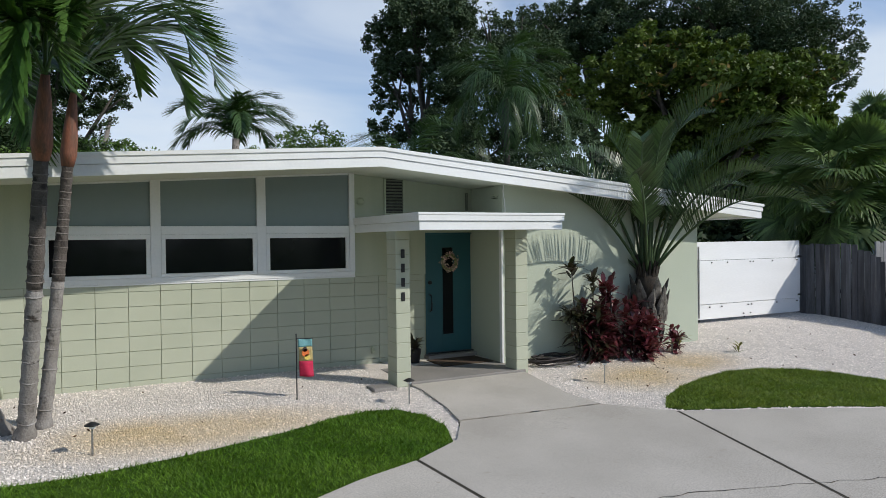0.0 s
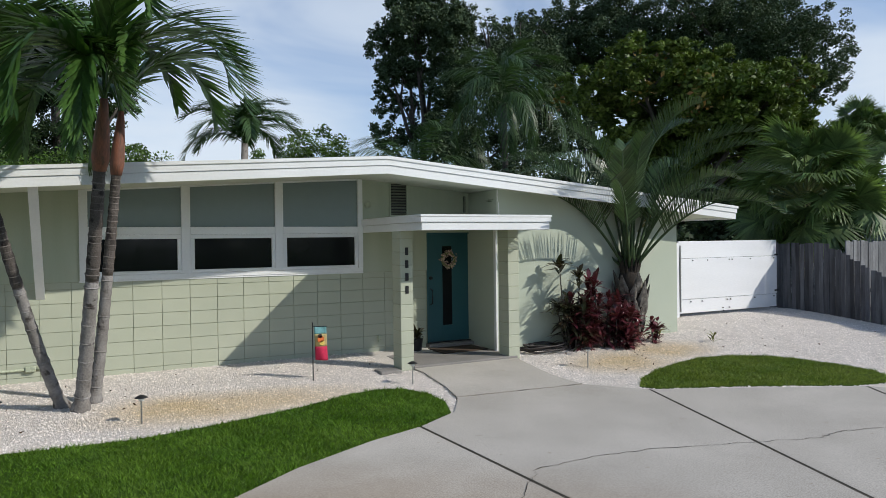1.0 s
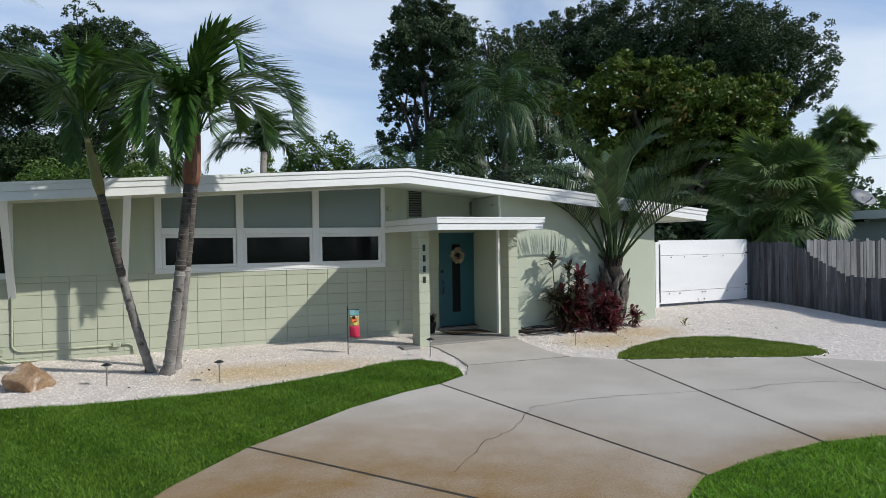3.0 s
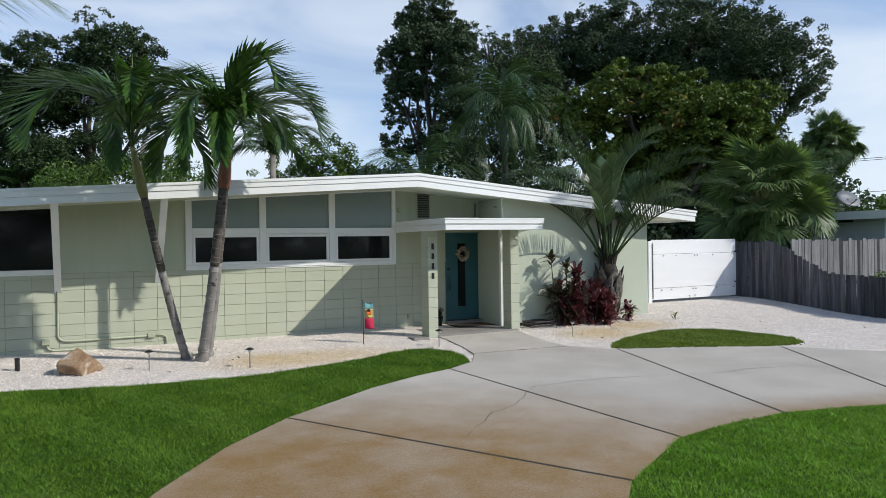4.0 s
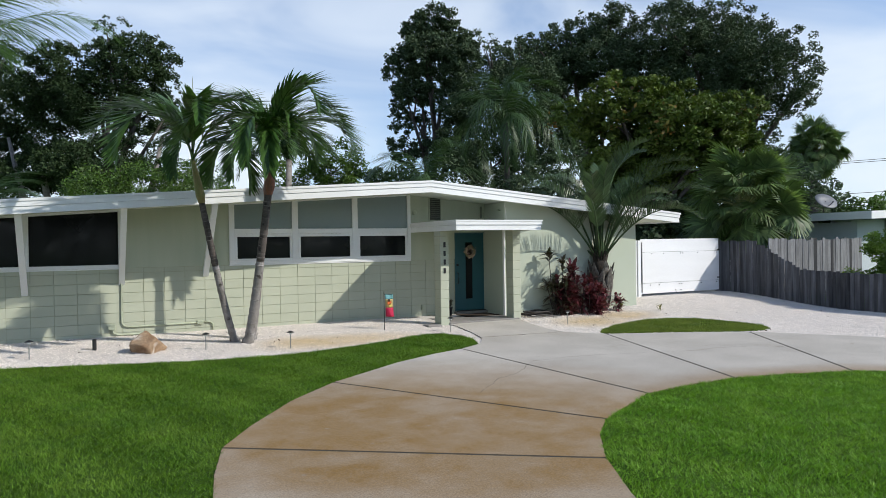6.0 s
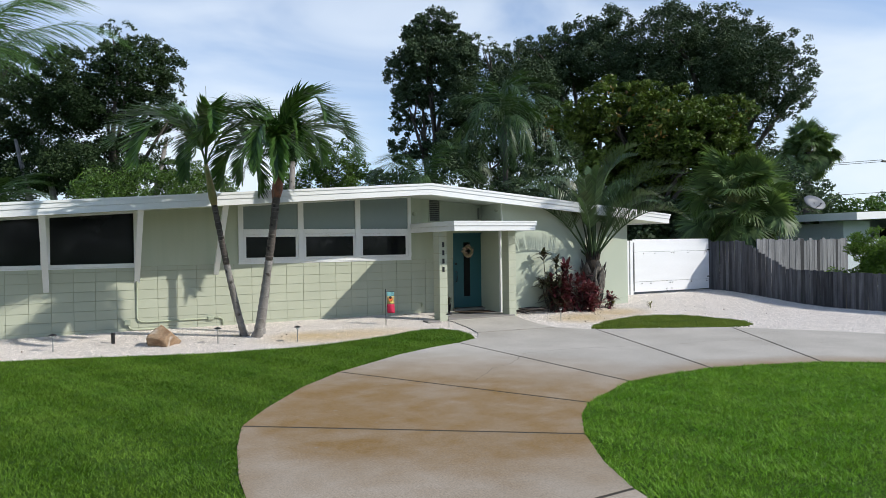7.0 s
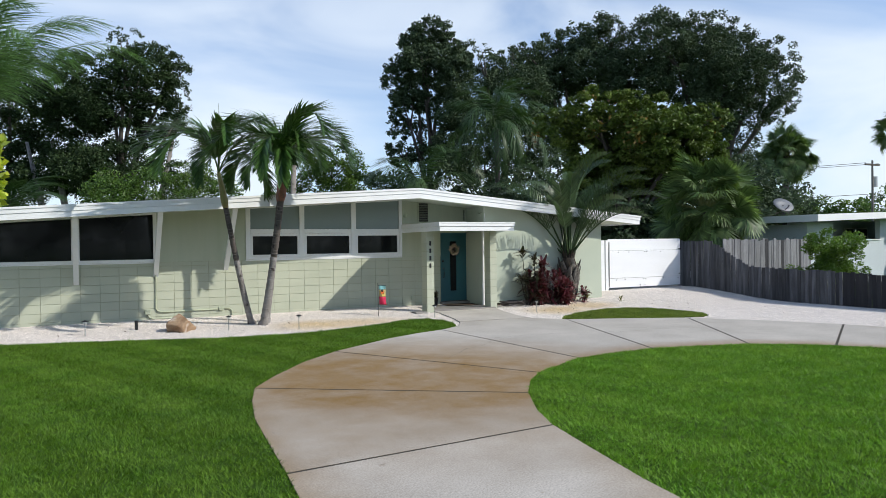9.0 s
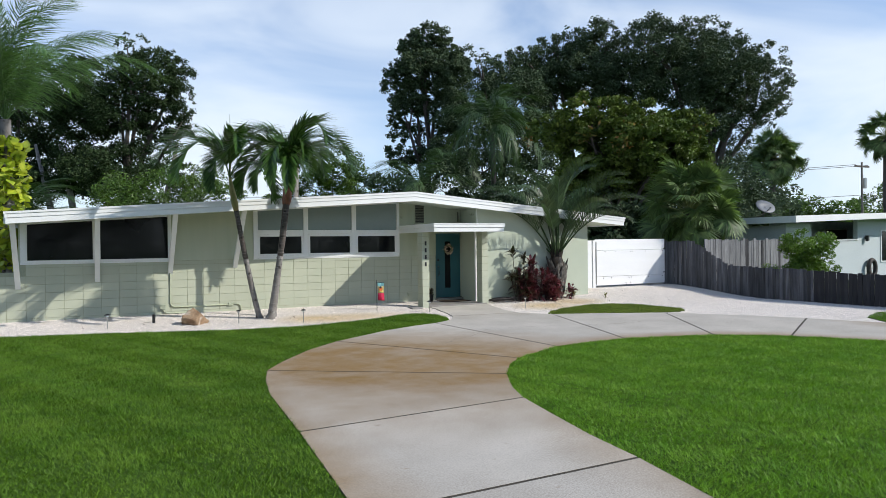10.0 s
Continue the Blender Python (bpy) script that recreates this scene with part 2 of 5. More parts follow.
def tube(bm, points, radii, sides=8, cap=True):
    rings = []
    pts = [Vector(p) for p in points]
    for i, p in enumerate(pts):
        d = (pts[min(i + 1, len(pts) - 1)] - pts[max(i - 1, 0)]).normalized()
        q = d.to_track_quat("Z", "Y")
        rings.append([bm.verts.new(p + q @ Vector((math.cos(a) * radii[i], math.sin(a) * radii[i], 0))) for a in (2 * math.pi * k / sides for k in range(sides))])
    for a, b in zip(rings, rings[1:]):
        for k in range(sides):
            bm.faces.new((a[k], a[(k + 1) % sides], b[(k + 1) % sides], b[k]))
    if cap:
        bm.faces.new(rings[0][::-1])
        bm.faces.new(rings[-1])
    return bm


def raw(name, verts, faces, material):
    """A mesh from arrays: verts (n, 3), faces (m, 3 or 4)."""
    me = bpy.data.meshes.new(name)
    verts, faces = np.asarray(verts, np.float32), np.asarray(faces, np.int32)
    k = faces.shape[1]
    me.vertices.add(len(verts))
    me.vertices.foreach_set("co", verts.ravel())
    me.loops.add(faces.size)
    me.loops.foreach_set("vertex_index", faces.ravel())
    me.polygons.add(len(faces))
    me.polygons.foreach_set("loop_start", np.arange(0, faces.size, k, dtype=np.int32))
    me.update(calc_edges=True)
    me.materials.append(material)
    return me


def sheet(outline, lift, cell=0.3, thick=0.0):
    """A sheet with that outline in x and y that follows the ground."""
    bm = bmesh.new()
    bm.faces.new([bm.verts.new((x, y, 0)) for x, y in outline])
    bmesh.ops.recalc_face_normals(bm, faces=bm.faces[:])
    if bm.faces[:][0].normal.z < 0:
        bmesh.ops.reverse_faces(bm, faces=bm.faces[:])
    xs, ys = [p[0] for p in outline], [p[1] for p in outline]
    for axis, lo, hi in ((0, min(xs), max(xs)), (1, min(ys), max(ys))):
        step = max(cell, (hi - lo) / 60)
        c = lo + step
        while c < hi - 1e-3:
            co, no = [0, 0, 0], [0, 0, 0]
            co[axis], no[axis] = c, 1
            bmesh.ops.bisect_plane(bm, geom=bm.verts[:] + bm.edges[:] + bm.faces[:], plane_co=co, plane_no=no)
            c += step
    if thick:
        rim = [e for e in bm.edges if e.is_boundary]
        out = bmesh.ops.extrude_edge_only(bm, edges=rim)
        low = {v for v in out["geom"] if isinstance(v, bmesh.types.BMVert)}
    else:
        low = set()
    for v in bm.verts:
        v.co.z = gz(v.co.x, v.co.y) + lift - (thick if v in low else 0)
    bmesh.ops.recalc_face_normals(bm, faces=bm.faces[:])
    return bm


def stained(me, amount):
    at = me.attributes.new("stain", "FLOAT", "POINT")
    at.data.foreach_set("value", [amount(v.co.x, v.co.y) for v in me.vertices])
    return me


def inside(outline, x, y):
    """Which of the points lie in the outline."""
    hit = np.zeros(len(x), bool)
    for (ax, ay), (bx, by) in zip(outline, outline[1:] + outline[:1]):
        if ay != by:
            hit ^= ((ay > y) != (by > y)) & (x < (bx - ax) * (y - ay) / (by - ay) + ax)
    return hit


def away(line, x, y):
    """Distance from points to a polyline."""
    best = np.full(np.shape(x), 1e9)
    for (ax, ay), (bx, by) in zip(line, line[1:]):
        t = np.clip(((x - ax) * (bx - ax) + (y - ay) * (by - ay)) / ((bx - ax) ** 2 + (by - ay) ** 2 + 1e-9), 0, 1)
        best = np.minimum(best, np.hypot(x - ax - t * (bx - ax), y - ay - t * (by - ay)))
    return best


# ---- ground ----
OUTER = [(16.5, -22.0), (14.4, -14.0), (12.6, -11.6), (11.25, -9.9), (10.75, -8.4), (10.05, -7.0), (9.0, -5.5), (7.6, -4.75), (6.3, -4.12),
         (5.72, -3.45), (3.72, -3.3), (3.36, -3.88), (2.7, -4.29), (2.0, -4.55), (1.08, -5.03), (0.3, -5.6), (-0.4, -6.1), (-1.24, -6.96),
         (-1.97, -7.97), (-2.4, -8.68), (-2.61, -9.5), (-2.77, -10.4), (-2.86, -11.4), (-2.95, -12.43), (-3.05, -13.4), (-3.2, -14.85),
         (-3.4, -17.0), (-3.7, -19.5), (-4.0, -24.0)]
INNER = [(12.5, -22.0), (10.6, -15.0), (9.2, -12.8), (8.2, -11.3), (7.6, -10.3), (7.1, -9.8), (6.5, -9.35), (5.5, -9.02), (4.62, -8.83), (3.7, -8.83),
         (2.86, -8.95), (2.06, -9.4), (1.53, -9.7), (1.07, -10.15), (0.6, -10.8), (0.17, -11.6), (-0.08, -12.25), (-0.25, -13.0), (-0.46, -14.0),
         (-0.57, -14.79), (-0.8, -15.9), (-1.1, -18.0), (-1.3, -20.0), (-1.5, -24.0)]
# joints as pairs of places in the two edges
CUTS = [(0, 0), (2, 2), (4, 4), (6, 6), (8, 8), (12, 10), (16, 12), (19, 14), (23, 16), (25, 19), (27, 22), (28, 23)]
BED_EDGE = [(-16.0, -1.6), (-9.0, -1.9), (-6.4, -2.22), (-4.3, -2.55), (-2.0, -3.12), (-0.9, -3.23), (-0.2, -3.26), (0.6, -3.12), (1.14, -2.98), (1.8, -2.80), (2.45, -2.53),
            (2.93, -2.44), (3.27, -2.55), (3.47, -2.9), (3.5, -3.35), (3.32, -3.86)]
ISLET = [(6.33, -3.9), (6.75, -3.5), (7.3, -3.2), (8.0, -2.95), (8.75, -2.8), (9.4, -2.9), (9.9, -3.16), (10.2, -3.6), (10.32, -4.1), (10.27, -4.85), (9.9, -5.35),
         (9.45, -5.47), (9.0, -5.36), (7.65, -4.62), (6.42, -4.08)]
WALK = [(3.87, -1.62), (3.9, -1.9), (3.83, -2.75), (3.72, -3.27), (5.70, -3.42), (5.62, -2.9), (5.68, -2.2), (5.76, -1.62)]
BED = [(-16.0, 4.0), (-16.0, -1.62), *BED_EDGE[1:], (3.37, -3.9), (3.6, -3.5), (3.74, -3.2), (5.72, -3.42), (6.3, -4.1), (9.0, -5.5), (10.05, -7.0), (10.75, -8.4), (11.25, -9.9), (12.6, -11.6),
       (15.2, -14.0), (15.2, 0.6), (15.2, 4.0)]
LAWN_L = BED_EDGE + OUTER[12:] + [(-18.0, -24.0), (-18.0, -1.7)]
LAWN_R = INNER + [(4.0, -30.0)]
LAWN_FAR = [(11.5, -9.9), (12.2, -9.0), (13.6, -8.4), (14.9, -8.8), (14.9, -13.4), (13.0, -11.9)]

bm = bmesh.new()
ring = [0, 30, 80, 200, 600, 2500]
grid = sorted({s * v for v in ring for s in (-1, 1)} | set(range(-30, 31, 2)))
vs = [[bm.verts.new((x, y, gz(x, y) - 0.05)) for x in grid] for y in grid]
for r0, r1 in zip(vs, vs[1:]):
    for a, b, c, d in zip(r0, r0[1:], r1[1:], r1):
        bm.faces.new((a, b, c, d))
ground = part("ground", bm, M_SOIL)
tagged(ground, "grassy earth that reaches to the horizon", "ground", kind="structure")


def tan_patch(x, y):
    v = 0.0
    for cx, cy, rx, ry in ((1.0, -2.35, 1.7, 0.62), (0.3, -2.2, 0.9, 0.6), (7.3, -2.45, 1.05, 0.75), (8.6, -2.1, 1.0, 0.6)):
        v = max(v, 1.25 - math.hypot((x - cx) / rx, (y - cy) / ry))
    return min(max(v * 1.1, 0), 1) * 0.72


def rust(x, y):
    d = float(away(INNER, x, y))
    v = max(0.0, 1.0 - d / 0.8) * 0.8
    v = max(v, 1.7 - math.hypot((x + 0.4) / 2.9, (y + 9.4) / 3.0))
    v = max(v, min(1.0, max(0.0, (y + 12.4) * 6)) * 0.75 * (y < -10) * (x < 1.5))
    # fainter on the panels nearer the street
    v *= 1 - 0.36 * min(max((-2.12 * (x + 2.4) - 3.0 * (y + 8.68)) / 3.67 / 1.6, 0.0), 1.0)
    v = max(v, max(0.0, 1 - float(away(OUTER[16:], x, y)) / 0.7) * 0.75, 0.8 * max(0.0, 1 - math.hypot((x - 11.6) / 1.6, (y + 10.2) / 1.6)))
    return min(max(v, 0.04), 1.0)


gravel = part("gravel_bed", stained(solid("gravel_bed", sheet(BED, -0.012, 0.25), M_GRAVEL), tan_patch), M_GRAVEL)
tagged(gravel, "bed of crushed white shell gravel with tan patches", "gravel", kind="structure")
for name, outline, label in (("lawn_left", LAWN_L, "thick mown green lawn beside the drive"), ("lawn_island", LAWN_R, "mown green lawn inside the curved drive"),
                             ("lawn_strip", ISLET, "crescent of mown grass between gravel and drive"), ("lawn_far", LAWN_FAR, "patch of mown grass near the low fence")):
    tagged(part(name, sheet(outline, 0.0, 0.4, 0.04), M_SOIL), label, "lawn", kind="structure")

drive = thing("driveway", 0, 0, 0, "curved grey concrete drive with rust-brown stains", "driveway", kind="structure")
part("joint_bed", sheet(OUTER + INNER[::-1], 0.009, 0.25), M_JOINT, drive, "dark dirt in the joints")
for (a0, b0), (a1, b1) in zip(CUTS, CUTS[1:]):
    loop = OUTER[a0:a1 + 1] + INNER[b0:b1 + 1][::-1]
    # each panel's ends are drawn in along its edges by the joint's half width
    n, k = len(loop), a1 - a0
    trimmed = [Vector(p) for p in loop]
    for i, j in ((0, 1), (k, k - 1), (k + 1, k + 2), (n - 1, n - 2)):
        d = trimmed[j] - trimmed[i]
        trimmed[i] = trimmed[i] + d.normalized() * 0.023
    trimmed = [tuple(p) for p in trimmed]
    slab = solid("slab", sheet(trimmed, 0.012, 0.25, 0.05), M_CONC)
    part("slab", stained(slab, rust), M_CONC, drive)

walkway = thing("walkway", 0, 0, 0, "short pale concrete path from drive to porch", "path", kind="structure")
part("slab", stained(solid("slab", sheet([(x * 0.994 + 0.028, y * 0.994 - 0.012) for x, y in WALK], 0.016, 0.25, 0.05), M_CONC), lambda x, y: 0.04), M_CONC, walkway)

# ---- house ----
house = thing("house", 0, 0, 0, "single-storey sage green block house with a low white gable roof", "house")
RIDGE = (3.53, 3.20)
LEFT_EAVE, RIGHT_EAVE = (-6.38, 2.535), (11.2, 2.515)
FRONT, BACK = -1.5, 9.0


def roof_top(x):
    (ex, ez) = LEFT_EAVE if x < RIDGE[0] else RIGHT_EAVE
    return RIDGE[1] + (ez - RIDGE[1]) * (x - RIDGE[0]) / (ex - RIDGE[0])


def slope_band(x0, x1, top, low):
    """Outline in x and z of a band that runs under the roof's top from x0 to x1."""
    xs = [x0] + ([RIDGE[0]] if x0 < RIDGE[0] < x1 else []) + [x1]
    return [(x, roof_top(x) - top) for x in xs] + [(x, roof_top(x) - low) for x in reversed(xs)]


roof = part("roof", prism(bmesh.new(), slope_band(-6.36, 11.18, 0.0, 0.19), FRONT + 0.02, BACK), M_ROOF, house, "flat-pitched white roof")
for name, x0, x1, top, low, y in (("drip_edge", -6.41, 11.23, -0.012, 0.035, FRONT - 0.030), ("upper_fascia", -6.39, 11.21, 0.035, 0.125, FRONT - 0.012), ("lower_fascia", -6.375, 11.19, 0.13, 0.255, FRONT + 0.004)):
    part(name, prism(bmesh.new(), slope_band(x0, x1, top, low), y, FRONT + 0.035), M_WHITE, roof)
for x0, x1 in ((-6.41, -6.36), (11.18, 11.22)):
    part("eave_fascia", prism(bmesh.new(), slope_band(x0, x1, -0.01, 0.25), FRONT + 0.036, BACK), M_WHITE, roof)
part("soffit", prism(bmesh.new(), slope_band(-6.35, 11.17, 0.192, 0.21), FRONT + 0.04, BACK - 0.02), M_SOFFIT, roof)

# front wall: painted block below, smooth siding above, openings for windows and door
W, H = 0.4064, 0.2032
SILL = 1.372
front = part("front_wall", boxes((-6.24, 4.90, 0.012, 0.2, -0.15, SILL), (-8.2, -6.24, 0.012, 0.2, -0.15, 1.16)), M_MORTAR, house, "sage green block wall in stack bond")


def siding(x0, x1, z0, y0=0.0, y1=0.18):
    xs = [x0] + ([RIDGE[0]] if x0 < RIDGE[0] < x1 else []) + [x1]
    return prism(bmesh.new(), [(x, roof_top(x) - 0.205) for x in xs] + [(x1, z0), (x0, z0)], y0, y1)


for x0, x1 in ((-6.24, -6.20), (-2.82, -0.70), (3.665, 4.90)):
    part("siding", siding(x0, x1, SILL), M_SIDING, house, "smooth sage siding")
part("siding", siding(4.90, 5.86, 2.05), M_SIDING, house)
part("back_wall", boxes((-6.2, 10.0, 8.3, 8.5, -0.15, 2.3)), M_STUCCO, house)
part("end_wall", boxes((-6.24, -6.04, 0.2, 8.5, -0.15, 2.30)), M_STUCCO, house)
# added screen: a dull sheet in place of the unlit room
part("interior_screen", boxes((-6.0, 5.7, 0.8, 0.85, 0.0, 2.28)), M_DIM, house, "added plain screen standing in for the dim room")
stucco = part("stucco_wall", siding(5.78, 10.05, -0.15, -1.0, -0.8), M_STUCCO, house, "sage green stucco wall")
part("return_wall", boxes((5.784, 5.96, -0.797, 0.2, -0.15, 2.78)), M_STUCCO, house)
part("side_wall", boxes((9.85, 10.046, -0.797, 8.3, -0.15, 2.38)), M_STUCCO, house)
part("corner_trim", boxes((5.745, 5.783, -1.004, -0.93, -0.06, 2.15), bevel=0.004), M_WHITE, house)


def bay(name, xs, z0, label):
    """A window in the front wall: a white frame round panes between the given uprights."""
    w = part(name, boxes((xs[0][0], xs[-1][1], -0.025, 0.05, z0, z0 + 0.07), bevel=0.005), M_WHITE, house, label)
    part("sill", boxes((xs[0][0] - 0.01, xs[-1][1] + 0.01, -0.015, 0.0, z0 - 0.026, z0 - 0.001), bevel=0.004), M_WHITE, w)
    for a, b in xs:
        part("mullion", prism(bmesh.new(), [(a, z0 + 0.071), (b, z0 + 0.071), (b, roof_top(b) - 0.206), (a, roof_top(a) - 0.206)], -0.04, 0.05), M_WHITE, w)
    return w


big = bay("window", [(-0.70, -0.585), (0.70, 0.83), (2.145, 2.275), (3.575, 3.66)], SILL + 0.012, "white three-bay window, pale blinds above dark panes")
for a, b in ((-0.585, 0.70), (0.83, 2.145), (2.275, 3.575)):
    part("rail", boxes((a + 0.001, b - 0.001, -0.036, 0.05, 2.05, 2.165), bevel=0.005), M_WHITE, big)
    part("sash", boxes((a + 0.002, b - 0.002, -0.03, 0.03, 1.456, 1.505), (a + 0.002, b - 0.002, -0.03, 0.03, 1.985, 2.048), (a + 0.002, a + 0.06, -0.03, 0.03, 1.506, 1.984), (b - 0.06, b - 0.002, -0.03, 0.03, 1.506, 1.984), bevel=0.004), M_WHITE, big)
    part("pane", boxes((a + 0.061, b - 0.061, 0.0, 0.012, 1.506, 1.984)), M_GLASS, big, "dark glass pane")
    part("pane", prism(bmesh.new(), [(a + 0.002, 2.167), (b - 0.002, 2.167), (b - 0.002, roof_top(b) - 0.235), (a + 0.002, roof_top(a) - 0.235)], 0.0, 0.012), M_FROST, big, "pane over a pale blind")
    part("head", prism(bmesh.new(), [(a + 0.002, roof_top(a) - 0.234), (b - 0.002, roof_top(b) - 0.234), (b - 0.002, roof_top(b) - 0.207), (a + 0.002, roof_top(a) - 0.207)], -0.03, 0.04), M_WHITE, big)
wide = bay("window", [(-6.20, -6.06), (-4.65, -4.48), (-2.90, -2.82)], SILL, "wide white-framed window with dark sloping-topped panes")
for a, b in ((-6.06, -4.65), (-4.48, -2.90)):
    part("pane", prism(bmesh.new(), [(a + 0.002, 1.443), (b - 0.002, 1.443), (b - 0.002, roof_top(b) - 0.25), (a + 0.002, roof_top(a) - 0.25)], 0.0, 0.012), M_GLASS, wide, "dark glass pane")
    part("head", prism(bmesh.new(), [(a + 0.002, roof_top(a) - 0.249), (b - 0.002, roof_top(b) - 0.249), (b - 0.002, roof_top(b) - 0.207), (a + 0.002, roof_top(a) - 0.207)], -0.03, 0.04), M_WHITE, wide)

# slanting white struts from the wall out to the eave
for x, z in ((-6.26, 0.76), (-4.56, 0.88), (-2.85, 1.02), (-1.20, 1.14)):
    bm = bmesh.new()
    top = roof_top(x) - 0.212
    y1 = -1.36
    low = [(0.0 - 0.002, z), (-0.002, z + 0.16), (y1 - 0.06, top), (y1 + 0.06, top)]
    for s in (-0.055, 0.055):
        bm.faces.new([bm.verts.new((x + s, y, zz)) for y, zz in (low[0], low[1], low[3], low[2])])
    f0, f1 = bm.faces[:] if not bm.faces.ensure_lookup_table() else ()
    for i in range(4):
        j = (i + 1) % 4
        bm.faces.new((f0.verts[i], f0.verts[j], f1.verts[j], f1.verts[i]))
    bmesh.ops.recalc_face_normals(bm, faces=bm.faces[:])
    part("strut", bm, M_WHITE, house, "white slanting roof strut")

# louvred vent, small round sensor, cable
vent = part("vent", boxes((4.17, 4.20, -0.03, -0.001, 2.34, 2.95), (4.50, 4.53, -0.03, -0.001, 2.34, 2.95), (4.201, 4.499, -0.03, -0.001, 2.34, 2.37), (4.201, 4.499, -0.03, -0.001, 2.92, 2.95), bevel=0.003), M_SIDING, house, "louvred gable vent")
part("backing", boxes((4.201, 4.499, -0.006, -0.002, 2.371, 2.919)), M_BLACK, vent)
for i in range(11):
    bm = boxes((4.203, 4.497, -0.016, 0.016, -0.003, 0.003))
    bmesh.ops.transform(bm, matrix=pose(0, -0.02, 2.392 + i * 0.05, -40), verts=bm.verts[:])
    part("slat", bm, M_DIM, vent)
bm = bmesh.new()
tube(bm, [(3.77, -0.002, 2.55), (3.77, -0.03, 2.55), (3.77, -0.05, 2.55)], [0.06, 0.06, 0.03], 16)
part("sensor", bm, M_SIDING, house, "small round painted wall cover", smooth=False)
part("cable_box", boxes((5.66, 5.70, -0.05, -0.002, 2.42, 2.72), bevel=0.008), M_DIM, house)
bm = bmesh.new()
tube(bm, [(5.80, -1.008, 2.78), (5.78, -1.02, 2.68), (5.80, -1.025, 2.55), (5.82, -1.012, 2.42), (5.82, -1.01, 2.30)], [0.008] * 5, 6)
part("cable", bm, M_WHITE, house)

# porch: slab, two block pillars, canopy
porch = part("porch_slab", boxes((3.87, 5.78, -1.62, 0.05, -0.3, -0.035), bevel=0.01), M_PORCH, house, "worn concrete porch floor, coloured darker for the canopy shade")
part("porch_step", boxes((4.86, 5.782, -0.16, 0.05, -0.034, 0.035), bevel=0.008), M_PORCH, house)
canopy = part("canopy", boxes((3.70, 5.86, -2.34, -0.002, 2.10, 2.25)), M_SOFFIT, house, "flat white entry canopy on two pillars")
part("canopy_top", boxes((3.63, 5.93, -2.415, -0.002, 2.251, 2.285), bevel=0.004), M_WHITE, canopy)
for z0, z1, o in ((2.175, 2.2505, 0.022), (2.055, 2.170, 0.0)):
    part("fascia", boxes((3.66 - o, 5.90 + o, -2.385 - o, -2.342, z0, z1), (3.66 - o, 3.699, -2.341, -0.002, z0, z1), (5.861, 5.90 + o, -2.341, -0.002, z0, z1), bevel=0.003), M_WHITE, canopy)
for px0 in (3.665, 5.62):
    pillar = part("pillar", boxes((px0 + 0.006, px0 + 0.207, -1.594, -1.296, -0.30, 2.10)), M_MORTAR, house, "square painted block pillar")
    z = -0.095
    while z < 2.09:
        part("block", boxes((px0, px0 + 0.213, -1.60, -1.29, z + 0.004, min(z + H - 0.003, 2.099)), bevel=0.004), M_BLOCK, pillar)
        z += H
# plain bars where the number is
for i in range(4):
    z = 1.745 - i * 0.197
    part("number_bar", boxes((3.745, 3.80, -1.612, -1.6005, z - 0.06, z + 0.06), bevel=0.003), M_BLACK, house, "dark plain bar on the pillar")

# door
part("door_frame", boxes((4.90, 4.925, 0.0, 0.12, 0.036, 2.049), (5.79, 5.815, 0.0, 0.12, 0.036, 2.049), (4.926, 5.789, 0.0, 0.12, 2.025, 2.049), bevel=0.003), M_DOOR, house)
door = part("door", boxes((4.926, 5.225, 0.05, 0.095, 0.04, 2.024), (5.455, 5.789, 0.05, 0.095, 0.04, 2.024), (5.2255, 5.4545, 0.05, 0.095, 0.04, 0.34), (5.2255, 5.4545, 0.05, 0.095, 1.80, 2.024)), M_DOOR, house, "turquoise front door with a tall narrow pane")
part("pane", boxes((5.226, 5.454, 0.06, 0.08, 0.341, 1.799)), M_GLASS, door, "tall dark pane")
part("glazing_bead", boxes((5.226, 5.240, 0.045, 0.059, 0.341, 1.799), (5.440, 5.454, 0.045, 0.059, 0.341, 1.799), bevel=0.002), M_DOOR, door)
bm = bmesh.new()
tube(bm, [(5.0, 0.045, 1.22), (5.0, 0.02, 1.22)], [0.035, 0.03], 14)
part("deadbolt", bm, M_BLACK, door)
bm = bmesh.new()
tube(bm, [(5.0, 0.048, 1.02), (5.0, -0.012, 1.0), (5.0, -0.022, 0.88), (5.0, -0.012, 0.76), (5.0, 0.048, 0.74)], [0.013] * 5, 8)
part("handle", bm, M_BLACK, door, "long dark pull handle", smooth=True)
part("threshold", boxes((4.926, 5.789, -0.03, 0.049, 0.036, 0.052)), M_BLACK, door)

# wreath on the door
wreath = thing("wreath", 5.35, 0.012, 1.55, "round pink and cream shell wreath on the door", "wreath")
rng = random.Random(5)
bm = bmesh.new()
tube(bm, [(0.125 * math.cos(a), 0, 0.125 * math.sin(a)) for a in (i * math.pi / 10 for i in range(21))], [0.025] * 21, 6, False)
part("ring", bm, M_RACHIS, wreath)
M_PETAL = mat("pink and cream petals", (0.50, 0.30, 0.25), (0.62, 0.52, 0.42), 0.6, 14, 60, 0.2, island=0.5)
bm = bmesh.new()
